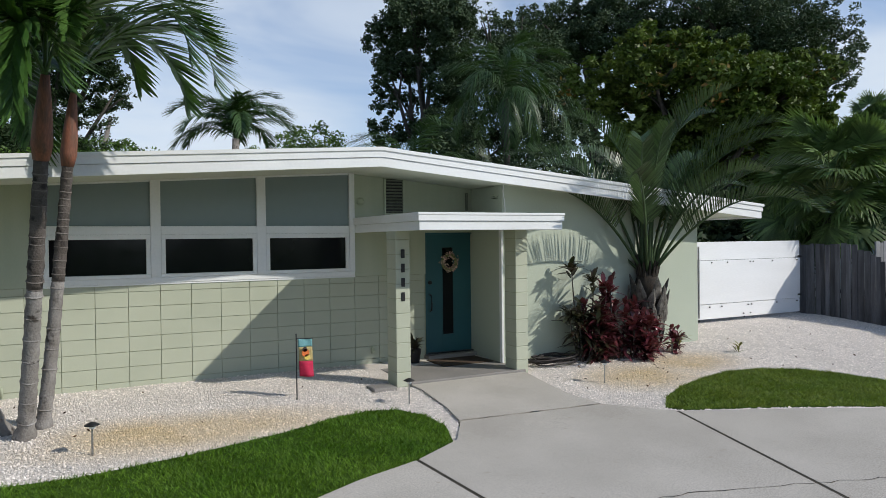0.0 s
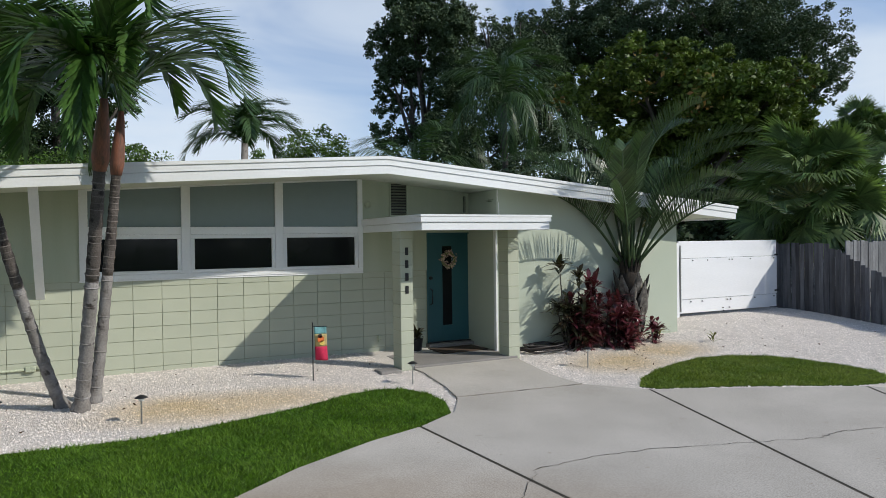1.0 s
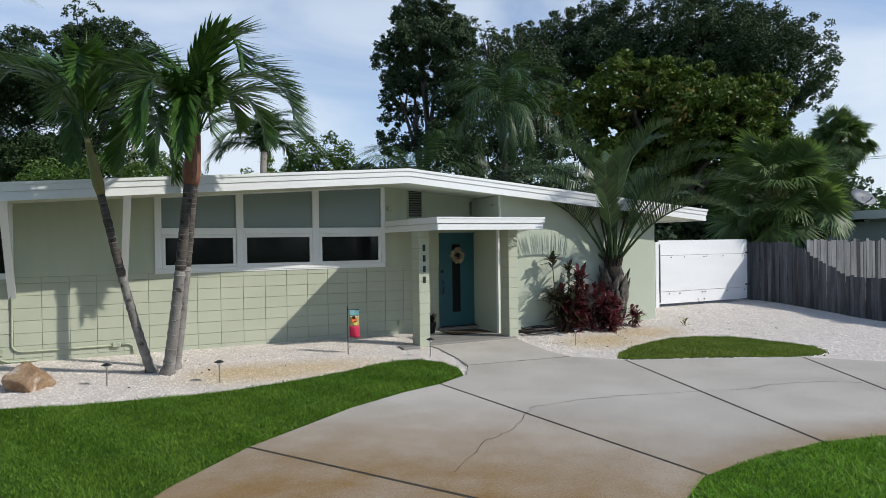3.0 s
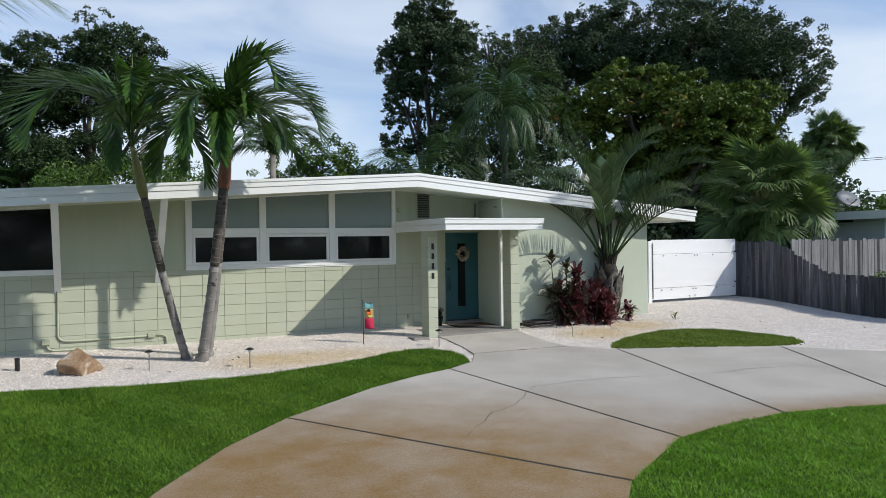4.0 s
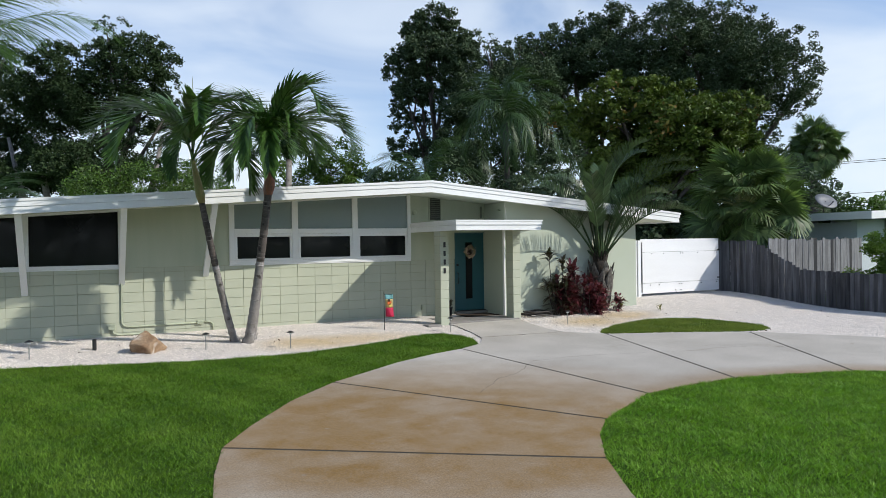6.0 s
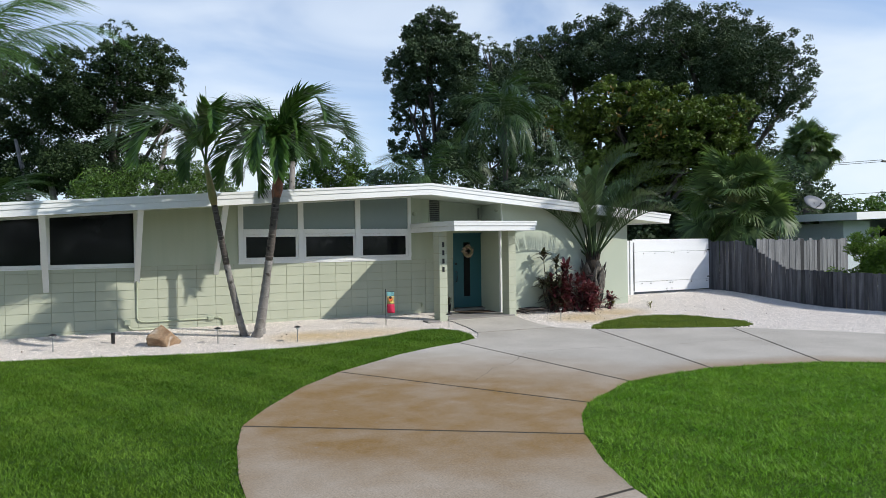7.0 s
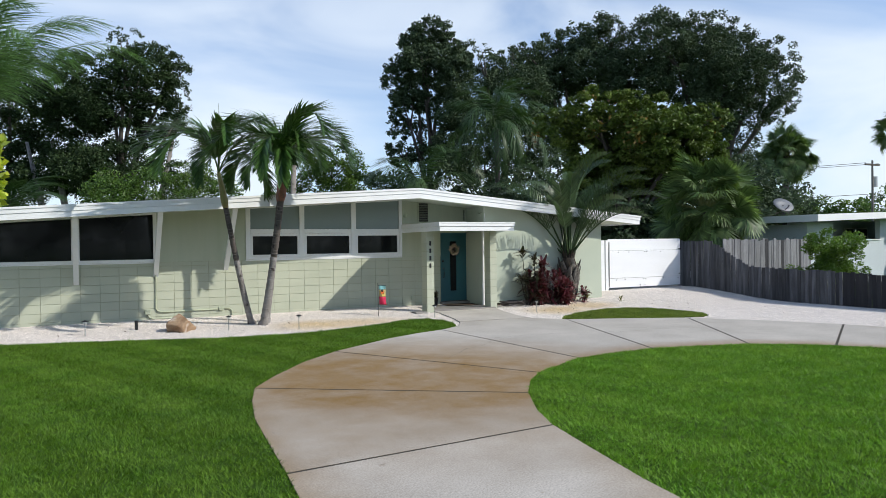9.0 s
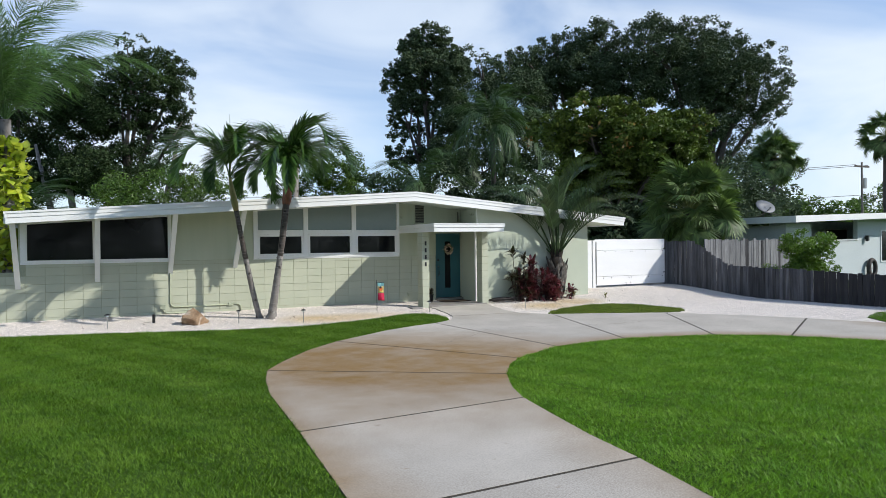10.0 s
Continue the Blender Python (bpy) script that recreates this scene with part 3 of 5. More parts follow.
for i in range(150):
    a, r = rng.uniform(0, 2 * math.pi), rng.gauss(0.125, 0.03)
    m = pose(r * math.cos(a), -abs(rng.gauss(0.015, 0.015)), r * math.sin(a), rng.uniform(-180, 180), rng.uniform(-180, 180), 0)
    bmesh.ops.create_cone(bm, cap_ends=True, segments=5, radius1=rng.uniform(0.01, 0.022), radius2=0.003, depth=0.018, matrix=m)
part("blossoms", bm, M_PETAL, wreath, "pink and cream blossoms")

mat_bm = boxes((4.8, 5.7, -0.80, -0.2, -0.034, -0.018), bevel=0.006)
M_MAT = mat("coir doormat", (0.05, 0.035, 0.024), (0.09, 0.058, 0.036), 0.95, 12, 160, 0.8, 0.006)
tagged(part("doormat", mat_bm, M_MAT), "brown patterned coir doormat on the porch", "doormat")

# painted conduit and taps low on the wall
M_PIPE = mat("painted pipe", (0.36, 0.40, 0.29), (0.40, 0.43, 0.32), 0.6, 3, 40, 0.1)
bm = bmesh.new()
tube(bm, [(-2.86, -0.022, 1.06), (-2.86, -0.022, 0.26), (-2.83, -0.024, 0.20), (-2.76, -0.024, 0.165), (-2.6, -0.024, 0.16), (-1.38, -0.024, 0.165)], [0.017] * 6, 8)
tube(bm, [(-1.28, -0.024, 0.17), (-1.14, -0.024, 0.17), (-1.08, -0.024, 0.13), (-1.07, -0.024, 0.0)], [0.017] * 4, 8)
tube(bm, [(-3.05, -0.03, 0.16), (-3.02, -0.03, 0.05), (-2.93, -0.03, 0.012), (-2.5, -0.03, 0.01)], [0.017] * 4, 8)
pipe = part("wall_conduit", bm, M_PIPE, smooth=True)
tagged(pipe, "sage painted conduit fixed low along the wall", "conduit")
part("junction_box", boxes((-1.40, -1.27, -0.06, -0.002, 0.13, 0.21), bevel=0.008), M_PIPE, pipe)
part("junction_box", boxes((-3.12, -2.98, -0.07, -0.002, 0.12, 0.23), bevel=0.008), M_PIPE, pipe)
tap = part("garden_tap", boxes((3.92, 3.97, -0.05, -0.002, 0.14, 0.26), (3.935, 3.955, -0.10, -0.051, 0.19, 0.21), bevel=0.006), M_PIPE)
tagged(tap, "small painted garden tap on the block wall", "tap")

# ---- gate ----
GX0, GX1, GY = 11.43, 14.75, 0.3
gate = thing("drive_gate", GX0, GY, 0, "wide white panelled drive gate with black bolts", "gate")
for z0, z1, y in ((0.16, 0.475, -0.02), (0.482, 1.415, -0.034), (1.422, 1.815, -0.02)):
    part("panel", boxes((0.0, GX1 - GX0, y, 0.02, z0, z1), bevel=0.005), M_GATE, gate)
rng = random.Random(3)
for z, xs in ((1.42, (0.42, 0.9, 1.62, 1.72, 2.35, 3.2)), (0.47, (0.35, 0.72, 1.55, 1.66, 2.5, 3.2)), (0.28, (1.4, 1.62)), (0.21, (1.42,))):
    for x in xs:
        bm = bmesh.new()
        tube(bm, [(x, -0.03, z - 0.05), (x, -0.05, z - 0.05)], [0.016, 0.013], 8)
        part("bolt", bm, M_BLACK, gate)
for z in (1.45, 0.56):
    part("hinge", boxes((3.22, 3.36, -0.05, -0.036, z - 0.02, z + 0.02), bevel=0.004), M_BLACK, gate)
part("gate_post", boxes((-0.14, -0.012, -0.05, 0.07, -0.1, 1.78), bevel=0.006), M_GATE, gate)
part("latch_bar", boxes((-0.005, 0.018, -0.075, -0.038, 0.2, 1.72), bevel=0.004), M_STEEL, gate)
tagged(part("side_panel", boxes((10.05, 11.28, 0.28, 0.32, 0.05, 1.78)), M_GATE), "white boarding between house and gate", "panel")

# ---- fence and neighbour ----
FX = 15.1


def fence_top(y):
    if y > -0.75:
        return 1.73
    if y > -2.4:
        return 1.73 - 0.86 * (-0.75 - y) / 1.65
    return 0.87 - 0.035 * (-2.4 - y)


rng = random.Random(11)
fence = thing("board_fence", FX, 0, 0, "weathered grey board fence that steps down along the gravel", "fence")
fence_dark = thing("board_fence", FX, 0, 0, "low black-stained board fence by the drive", "fence")
y = 0.62
while y > -14.0:
    w = rng.uniform(0.10, 0.15)
    z0 = gz(FX, y) - 0.06
    dark = y < -5.55
    bm = boxes((rng.uniform(-0.012, 0.006), 0.022, -w + 0.006, -0.004, z0, fence_top(y - w / 2) + rng.uniform(-0.03, 0.025)), bevel=0.003)
    ob = part("board", bm, M_FENCEDARK if dark else M_FENCE, fence_dark if dark else fence)
    ob.matrix_local = pose(0, y, 0, rng.uniform(-0.7, 0.7), 0, 0)
    y -= w
for z in (0.2, 0.62):
    part("rail", boxes((0.024, 0.06, -5.5, 0.6, z, z + 0.08)), M_FENCE, fence)
    part("rail", boxes((0.024, 0.06, -14.0, -5.55, z - 0.18, z - 0.1)), M_FENCEDARK, fence_dark)
part("post", boxes((-0.02, 0.09, 0.63, 0.73, -0.1, 1.76), bevel=0.006), M_FENCE, fence)
M_PALEFENCE = mat("pale silvered boards", (0.235, 0.235, 0.24), (0.13, 0.13, 0.135), 0.9, 2.5, 30, 0.5, 0.006, vary=0.25, stretch=(5, 5, 0.5))
back_fence = thing("board_fence", 15.3, -1.8, 0, "second tall pale grey board fence behind the first", "fence")
x = 0.0
while x < 4.6:
    w = rng.uniform(0.11, 0.17)
    part("board", boxes((x + 0.004, x + w - 0.004, rng.uniform(0.63, 0.645), 0.67, -0.1, 1.74 + rng.uniform(-0.05, 0.05)), bevel=0.003), M_FENCEDARK if rng.random() < 0.14 else M_PALEFENCE, back_fence)
    x += w
part("rail", boxes((0.0, 4.6, 0.672, 0.72, 1.3, 1.4)), M_FENCE, back_fence)

M_NBWALL = mat("pale grey house paint", (0.50, 0.55, 0.56), (0.46, 0.51, 0.52), 0.8, 1, 30, 0.15)
nb = thing("neighbour_house", 20.0, -1.0, 0, "low pale grey house with a flat white roof", "house")
part("wall", boxes((0.0, 0.2, 0.2, 9.0, -0.2, 2.3), (0.0, 1.55, 0.0, 0.2, -0.2, 2.36), (1.55, 4.6, 0.0, 0.2, -0.2, 1.66), (4.6, 12.0, 0.0, 0.2, -0.2, 2.66)), M_NBWALL, nb)
part("porch_wall", boxes((1.5, 11.5, 1.8, 1.95, -0.2, 2.5)), M_NBWALL, nb)
nbr = part("roof", prism(bmesh.new(), [(-0.45, 2.62), (5.0, 2.78), (13.0, 2.95), (13.0, 2.80), (5.0, 2.62), (-0.45, 2.46)], -0.75, 9.5), M_ROOF, nb)
part("fascia", prism(bmesh.new(), [(-0.5, 2.64), (5.0, 2.80), (13.0, 2.97), (13.0, 2.73), (5.0, 2.56), (-0.5, 2.38)], -0.80, -0.752), M_WHITE, nbr)
part("fascia", boxes((-0.5, -0.452, -0.75, 9.5, 2.38, 2.64)), M_WHITE, nbr)
nbw = part("window", boxes((5.0, 6.6, 1.74, 1.79, 1.5, 2.2)), M_WHITE, nb)
part("pane", boxes((5.06, 6.54, 1.725, 1.739, 1.56, 2.14)), M_GLASS, nbw)
nbw = part("window", boxes((6.2, 8.2, -0.04, -0.002, 0.7, 2.1)), M_WHITE, nb)
part("pane", boxes((6.26, 8.14, -0.055, -0.041, 0.76, 2.04)), M_GLASS, nbw)
part("sill", boxes((1.56, 4.59, -0.04, 0.22, 1.661, 1.70)), M_WHITE, nb)
lantern = part("wall_lantern", boxes((5.04, 5.16, -0.17, -0.05, 1.62, 1.86), (5.07, 5.13, -0.06, -0.002, 1.70, 1.80), bevel=0.01), M_BLACK, nb, "black wall lantern")
dish = thing("satellite_dish", 21.6, 1.2, 2.66, "grey oval satellite dish on the neighbour roof", "satellite dish")
bm = bmesh.new()
bmesh.ops.create_uvsphere(bm, u_segments=24, v_segments=16, radius=1.0)
bmesh.ops.delete(bm, geom=[v for v in bm.verts if v.co.z > -0.86], context="VERTS")
bmesh.ops.solidify(bm, geom=bm.faces[:], thickness=0.03)
turn = Vector((-0.12, -0.72, 0.62)).to_track_quat("Z", "Y").to_matrix().to_4x4()
bmesh.ops.transform(bm, matrix=Matrix.Translation((0, 0, 0.5)) @ turn @ Matrix.Diagonal((1.25, 0.98, 0.8, 1)) @ Matrix.Translation((0, 0, 0.95)), verts=bm.verts[:])
M_DISH = mat("grey dish", (0.13, 0.14, 0.155), (0.11, 0.12, 0.13), 0.5, 3, 20, 0.05)
part("reflector", bm, M_DISH, dish, smooth=True)
bm = bmesh.new()
tube(bm, [(0, 0.1, 0.0), (0, 0.1, 0.4), (0, 0.0, 0.5)], [0.03, 0.03, 0.025], 8)
part("mast", bm, M_BLACK, dish)
bm = bmesh.new()
tube(bm, [(0.0, 0.0, 0.25), (-0.22, -0.42, 0.42), (-0.24, -0.44, 0.46)], [0.015, 0.015, 0.04], 8)
part("arm", bm, M_BLACK, dish)

pole = thing("utility_pole", 56.4, 18.5, -0.2, "tall wooden utility pole with a crossarm", "utility pole")
bm = bmesh.new()
tube(bm, [(0, 0, 0), (0, 0, 8.7)], [0.12, 0.08], 10)
part("post", bm, M_BARK, pole)
part("crossarm", boxes((-1.0, 1.0, -0.06, 0.06, 8.25, 8.4)), M_OAKBARK, pole)
bm = bmesh.new()
tube(bm, [(0.3, 0, 6.4), (0.3, 0, 7.3)], [0.22, 0.22], 12)
part("transformer", bm, M_STEEL, pole)
for k, (dx, h) in enumerate(((-0.9, 8.45), (0.9, 8.45), (0.0, 5.8))):
    bm = bmesh.new()
    pts = [(56.4 + dx - 60 * t, 18.5 + 66 * t, h - 0.2 - 3.0 * t * (1 - t)) for t in (i / 12 for i in range(13))]
    tube(bm, pts, [0.02] * 13, 4)
    tagged(part("overhead_wire", bm, M_BLACK), "thin black overhead wire from a utility pole", "wire")


# ---- plants ----
def leaf_mesh(name, centres, size, material, seed, flat=0.35, slim=0.5):
    """Leaves as folded rhombs: centres (n, 3), size the mean length."""
    r = np.random.default_rng(seed)
    n = len(centres)
    d = r.normal(size=(n, 3))
    d[:, 2] = d[:, 2] * (1 - flat) - flat * 0.6
    d /= np.linalg.norm(d, axis=1)[:, None]
    s = np.cross(d, r.normal(size=(n, 3)))
    s /= np.linalg.norm(s, axis=1)[:, None] + 1e-9
    ln = size * r.uniform(0.6, 1.4, (n, 1))
    up = np.cross(d, s)
    c = np.asarray(centres)
    v = np.stack([c - d * ln / 2, c + s * ln * slim / 2 + up * ln * 0.08, c + d * ln / 2, c - s * ln * slim / 2 + up * ln * 0.08], 1)
    f = np.arange(4 * n).reshape(-1, 4)
    return raw(name, v.reshape(-1, 3), f, material)


def crown_points(lobes, n, seed, clumps=60, shell=0.75, tight=0.2):
    """Points in clumps on and in the given ellipsoids (x, y, z, rx, ry, rz)."""
    r = np.random.default_rng(seed)
    lobes = np.array(lobes, float)
    vol = (lobes[:, 3] * lobes[:, 5]) ** 1.0
    pick = r.choice(len(lobes), clumps * len(lobes), p=vol / vol.sum())
    d = r.normal(size=(len(pick), 3))
    d /= np.linalg.norm(d, axis=1)[:, None]
    rad = r.uniform(shell, 1.0, (len(pick), 1)) ** 0.7
    inner = r.random((len(pick), 1)) < 0.25
    rad = np.where(inner, r.uniform(0.2, shell, rad.shape), rad)
    cc = lobes[pick, :3] + d * rad * lobes[pick, 3:]
    big = lobes[pick, 3:].mean(1) * tight * r.uniform(0.5, 1.5, len(pick))
    k = r.choice(len(pick), n, p=big**2 / (big**2).sum())
    off = r.normal(size=(n, 3))
    off *= (r.random((n, 1)) ** 0.42 / np.linalg.norm(off, axis=1)[:, None]) * [1.15, 1.15, 0.85]
    return cc[k] + off * big[k][:, None]


def limbs(bm, height, lobes, seed, trunk=0.4):
    r = random.Random(seed)
    fork = height * r.uniform(0.24, 0.32)
    tube(bm, [(0, 0, -0.3), (0.05, 0, fork * 0.5), (0.1, 0.05, fork)], [trunk * 1.25, trunk, trunk * 0.85], 10)
    for lx, ly, lz, rx, ry, rz in lobes[::2]:
        end = Vector((lx, ly, max(lz + rz * 0.3, fork * 1.2)))
        foot = Vector((0.1, 0.05, fork * 0.92))
        p = [foot]
        for t in (0.35, 0.7, 1.0):
            q = foot.lerp(end, t)
            q.z += (end.z - fork) * 0.12 * math.sin(math.pi * t)
            p.append(q + Vector((r.uniform(-0.3, 0.3), r.uniform(-0.3, 0.3), 0)))
        tube(bm, p, [trunk * 0.4, trunk * 0.3, trunk * 0.2, trunk * 0.05], 7)
        # two boughs off each limb
        for k in range(2):
            a = r.uniform(0, 2 * math.pi)
            tube(bm, [p[2], p[2].lerp(end, 0.5) + Vector((math.cos(a) * rx * 0.4, math.sin(a) * ry * 0.4, 0.1 * rz)), end + Vector((math.cos(a) * rx * 0.7, math.sin(a) * ry * 0.7, -0.1 * rz))], [trunk * 0.2, trunk * 0.13, trunk * 0.03], 5)
    return bm


def tree(name, x, y, label, height, lobes, leaves, size, material, seed, trunk=0.4, clumps=60, tight=0.2, extra=None, shell=0.75):
    t = thing(name, x, y, gz(min(max(x, -20), 20), min(y, 5)) - 0.02, label, "tree")
    part("trunk", limbs(bmesh.new(), height, lobes, seed, trunk), M_OAKBARK, t, "dark trunk and limbs", smooth=True)
    pts = crown_points(lobes, leaves, seed, clumps, shell, tight)
    part("crown", leaf_mesh("crown", pts, size, material, seed), None, t)
    if extra:
        m2, share = extra
        top = pts[pts[:, 2] > np.percentile(pts[:, 2], 45)]
        k = np.random.default_rng(seed + 1)
        seeds = top[k.choice(len(top), max(6, int(len(top) * share / 40)))]
        p2 = np.repeat(seeds, 40, 0) + k.normal(size=(len(seeds) * 40, 3)) * 0.22
        part("young_leaves", leaf_mesh("young_leaves", p2, size, m2, seed + 2), None, t)
    return t


def at10(px, depth):
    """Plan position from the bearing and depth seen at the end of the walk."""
    lat = (px - 784) / 1241 * depth
    return -4.92 + 0.4603 * depth + 0.8878 * lat, -19.5 + 0.8878 * depth - 0.4603 * lat


def tall(py, depth):
    return 1.7 + (433 - py) / 1241 * depth + 0.2


def masses(px, depth, rows):
    """Lobes of a crown about its trunk, from bearings and heights seen at the end of the walk."""
    out = []
    for i, (u, v, ru, rv) in enumerate(rows):
        m = depth / 1241
        side, push = (u - px) * m, ((i * 37) % 7 - 3) * 0.35
        out.append((0.8878 * side + 0.4603 * push, -0.4603 * side + 0.8878 * push, tall(v + 0.012 * (u - 784), depth), ru * m, (ru + rv) / 2 * m, rv * m))
    return out


for px, depth, h, n, size, seed, trunk, clumps, label, rows in (
        (1255, 60, 18, 92000, 0.21, 21, 0.7, 70, "huge dark live oak with an open ragged crown",
         ((1150, 92, 52, 48), (1205, 75, 52, 36), (1252, 66, 48, 30), (1300, 88, 42, 34), (1352, 118, 36, 30), (1382, 150, 24, 26), (1376, 188, 28, 28), (1330, 165, 52, 46), (1265, 140, 70, 60),
          (1195, 140, 66, 52), (1300, 215, 56, 36), (1345, 212, 34, 24), (1240, 215, 66, 44), (1310, 290, 34, 42), (1385, 305, 30, 26))),
        (1030, 62, 17, 70000, 0.21, 22, 0.6, 70, "tall dark live oak behind the palms",
         ((1055, 82, 40, 32), (1020, 88, 42, 32), (980, 96, 40, 30), (1090, 98, 38, 36), (935, 118, 40, 30), (1040, 135, 74, 46), (965, 150, 66, 42), (1100, 160, 60, 50), (890, 140, 40, 34))),
        (752, 50, 14, 74000, 0.18, 23, 0.45, 70, "dark oak with hanging lobes and gaps of sky",
         ((762, 84, 36, 26), (735, 102, 36, 26), (785, 98, 28, 28), (706, 128, 26, 22), (760, 132, 50, 34), (704, 160, 28, 30), (738, 178, 46, 28), (800, 150, 32, 46), (716, 206, 30, 20), (704, 236, 24, 22),
          (738, 232, 26, 16), (800, 215, 34, 44), (706, 285, 30, 22), (750, 275, 36, 24), (795, 285, 40, 36))),
        (880, 58, 14, 48000, 0.22, 24, 0.45, 60, "dark oak filling the back of the garden",
         ((838, 118, 30, 26), (868, 124, 30, 26), (905, 112, 30, 24), (850, 170, 44, 44), (910, 180, 56, 52), (870, 240, 66, 50), (960, 250, 66, 50), (930, 305, 60, 40), (850, 305, 60, 40))),
        (225, 52, 15, 96000, 0.19, 26, 0.5, 65, "large dark tree with several bare trunks",
         ((247, 98, 30, 28), (285, 108, 34, 28), (312, 138, 32, 34), (205, 128, 42, 36), (270, 150, 56, 46), (326, 185, 22, 34), (318, 222, 30, 22), (160, 150, 46, 40), (210, 195, 64, 46), (150, 210, 58, 42),
          (275, 210, 50, 42), (110, 180, 44, 44), (260, 262, 56, 26), (150, 272, 60, 34), (210, 310, 80, 36), (300, 312, 50, 28), (110, 318, 70, 34))),
        (20, 54, 14, 60000, 0.21, 27, 0.5, 60, "large dark tree beyond the house end",
         ((60, 150, 50, 44), (10, 130, 54, 48), (-50, 120, 60, 50), (40, 200, 70, 46), (-30, 200, 70, 50), (90, 235, 50, 34), (20, 262, 80, 40), (-90, 180, 56, 60), (20, 325, 90, 40), (90, 300, 50, 34), (-90, 300, 80, 60)))):
    x, y = at10(px, depth)
    big_tree = tree("oak_tree", x, y, label, h, masses(px, depth, rows), n, size, M_OAKDARK if seed in (26, 27) else M_OAK, seed, trunk, clumps, 0.2)
    if seed == 26:
        for dx, dy, tx in ((-3.2, 1.6, -4.4), (-1.2, 0.6, 0.4), (2.0, -1.0, 3.4), (-4.6, 2.4, -6.0)):
            part("side_trunk", tube(bmesh.new(), [(dx, dy, -0.3), (dx * 0.9 + tx * 0.1, dy, 3), (dx * 0.5 + tx * 0.5, dy, 6), (tx, dy * 1.2, 9.5)], [0.34, 0.28, 0.22, 0.1], 8), M_BARK, big_tree, "bare grey trunk", smooth=True)
x, y = at10(1085, 33)
tree("mango_tree", x, y, "dense round mango tree with reddish young leaves", 7.0, masses(1085, 33, ((1035, 222, 58, 34), (1085, 214, 54, 30), (1135, 216, 50, 32), (1185, 232, 44, 36), (1222, 250, 36, 40), (985, 245, 46, 36), (1060, 262, 80, 44),
     (1140, 270, 80, 46), (1205, 295, 52, 40), (1060, 320, 80, 36), (1150, 330, 90, 40), (1230, 335, 40, 34))), 88000, 0.19, M_MANGO, 25, 0.3, 75, 0.16, (M_FLUSH, 0.022))
x, y = at10(285, 40)
tree("shade_tree", x, y, "light green spreading tree behind the roof", 6.2, [(0, 0, 4.5, 3.6, 2.4, 1.5), (-2.0, 1.0, 4.1, 2.0, 2, 1.3), (2.6, -1.2, 4.5, 1.9, 2, 1.7), (1.6, -1, 5.5, 1.4, 1.6, 0.9)], 20000, 0.14, M_LIME, 28, 0.2, 60, 0.2)
x, y = at10(590, 60)
tree("shade_tree", x, y, "light green tree far behind the roof", 10.4, [(0, 0, 7.6, 2.6, 2, 2.8), (-2.8, 1, 6.2, 2.8, 2, 2.2), (2.6, -1, 6.2, 2.6, 2, 2.2)], 16000, 0.22, M_LIME, 29, 0.25, 50, 0.2)
for px, depth, h, seed, m in ((700, 46, 6.6, 31, M_OAK), (790, 44, 7.4, 32, M_OAK), (845, 47, 6.6, 40, M_OAK), (900, 46, 6.6, 41, M_OAK), (960, 42, 6.8, 33, M_OAK), (1010, 36, 5.4, 34, M_OAK), (1190, 40, 7.0, 35, M_OAK), (1290, 38, 6.0, 36, M_OAK), (1110, 34, 4.4, 44, M_OAK), (1055, 33, 4.2, 45, M_OAK), (470, 46, 4.6, 37, M_LIME), (1330, 50, 5.0, 38, M_LIME), (1325, 49, 7.6, 42, M_OAK), (1350, 47, 5.0, 43, M_OAK)):
    x, y = at10(px, depth)
    tree("shrub_tree", x, y, "dark leafy shrub behind the house", h, [(0, 0, h * 0.62, 2.3, 2, h * 0.36), (-1.6, 0.8, h * 0.42, 1.9, 2, h * 0.36), (1.6, -0.8, h * 0.42, 1.9, 2, h * 0.36)], 8000, 0.24, m, seed, 0.14, 45, 0.2)
r = random.Random(8)
for i in range(16):
    x, y = at10(1330 + i * 34 + r.uniform(-12, 12), 95 + r.uniform(-10, 10))
    h = r.uniform(6.0, 8.6)
    tree("far_tree", x, y, "distant green tree on the skyline", h, [(0, 0, h * 0.55, 3.4, 3, h * 0.42), (2.4, 0, h * 0.4, 2.4, 3, h * 0.36), (-2.4, 0, h * 0.4, 2.4, 3, h * 0.36)], 5000, 0.4, M_LIME if i % 3 else M_OAK, 50 + i, 0.2, 24, 0.24)
for i in range(14):
    x, y = at10(-400 + i * 90 + r.uniform(-15, 15), 85 + r.uniform(-8, 8))
    h = r.uniform(4.6, 6.6)
    tree("far_tree", x, y, "distant green tree behind the houses", h, [(0, 0, h * 0.5, 3.8, 3, h * 0.42), (3, 0, h * 0.4, 2.6, 3, h * 0.36), (-3, 0, h * 0.4, 2.6, 3, h * 0.36)], 1800, 0.5, M_OAK, 80 + i, 0.2, 24, 0.24)


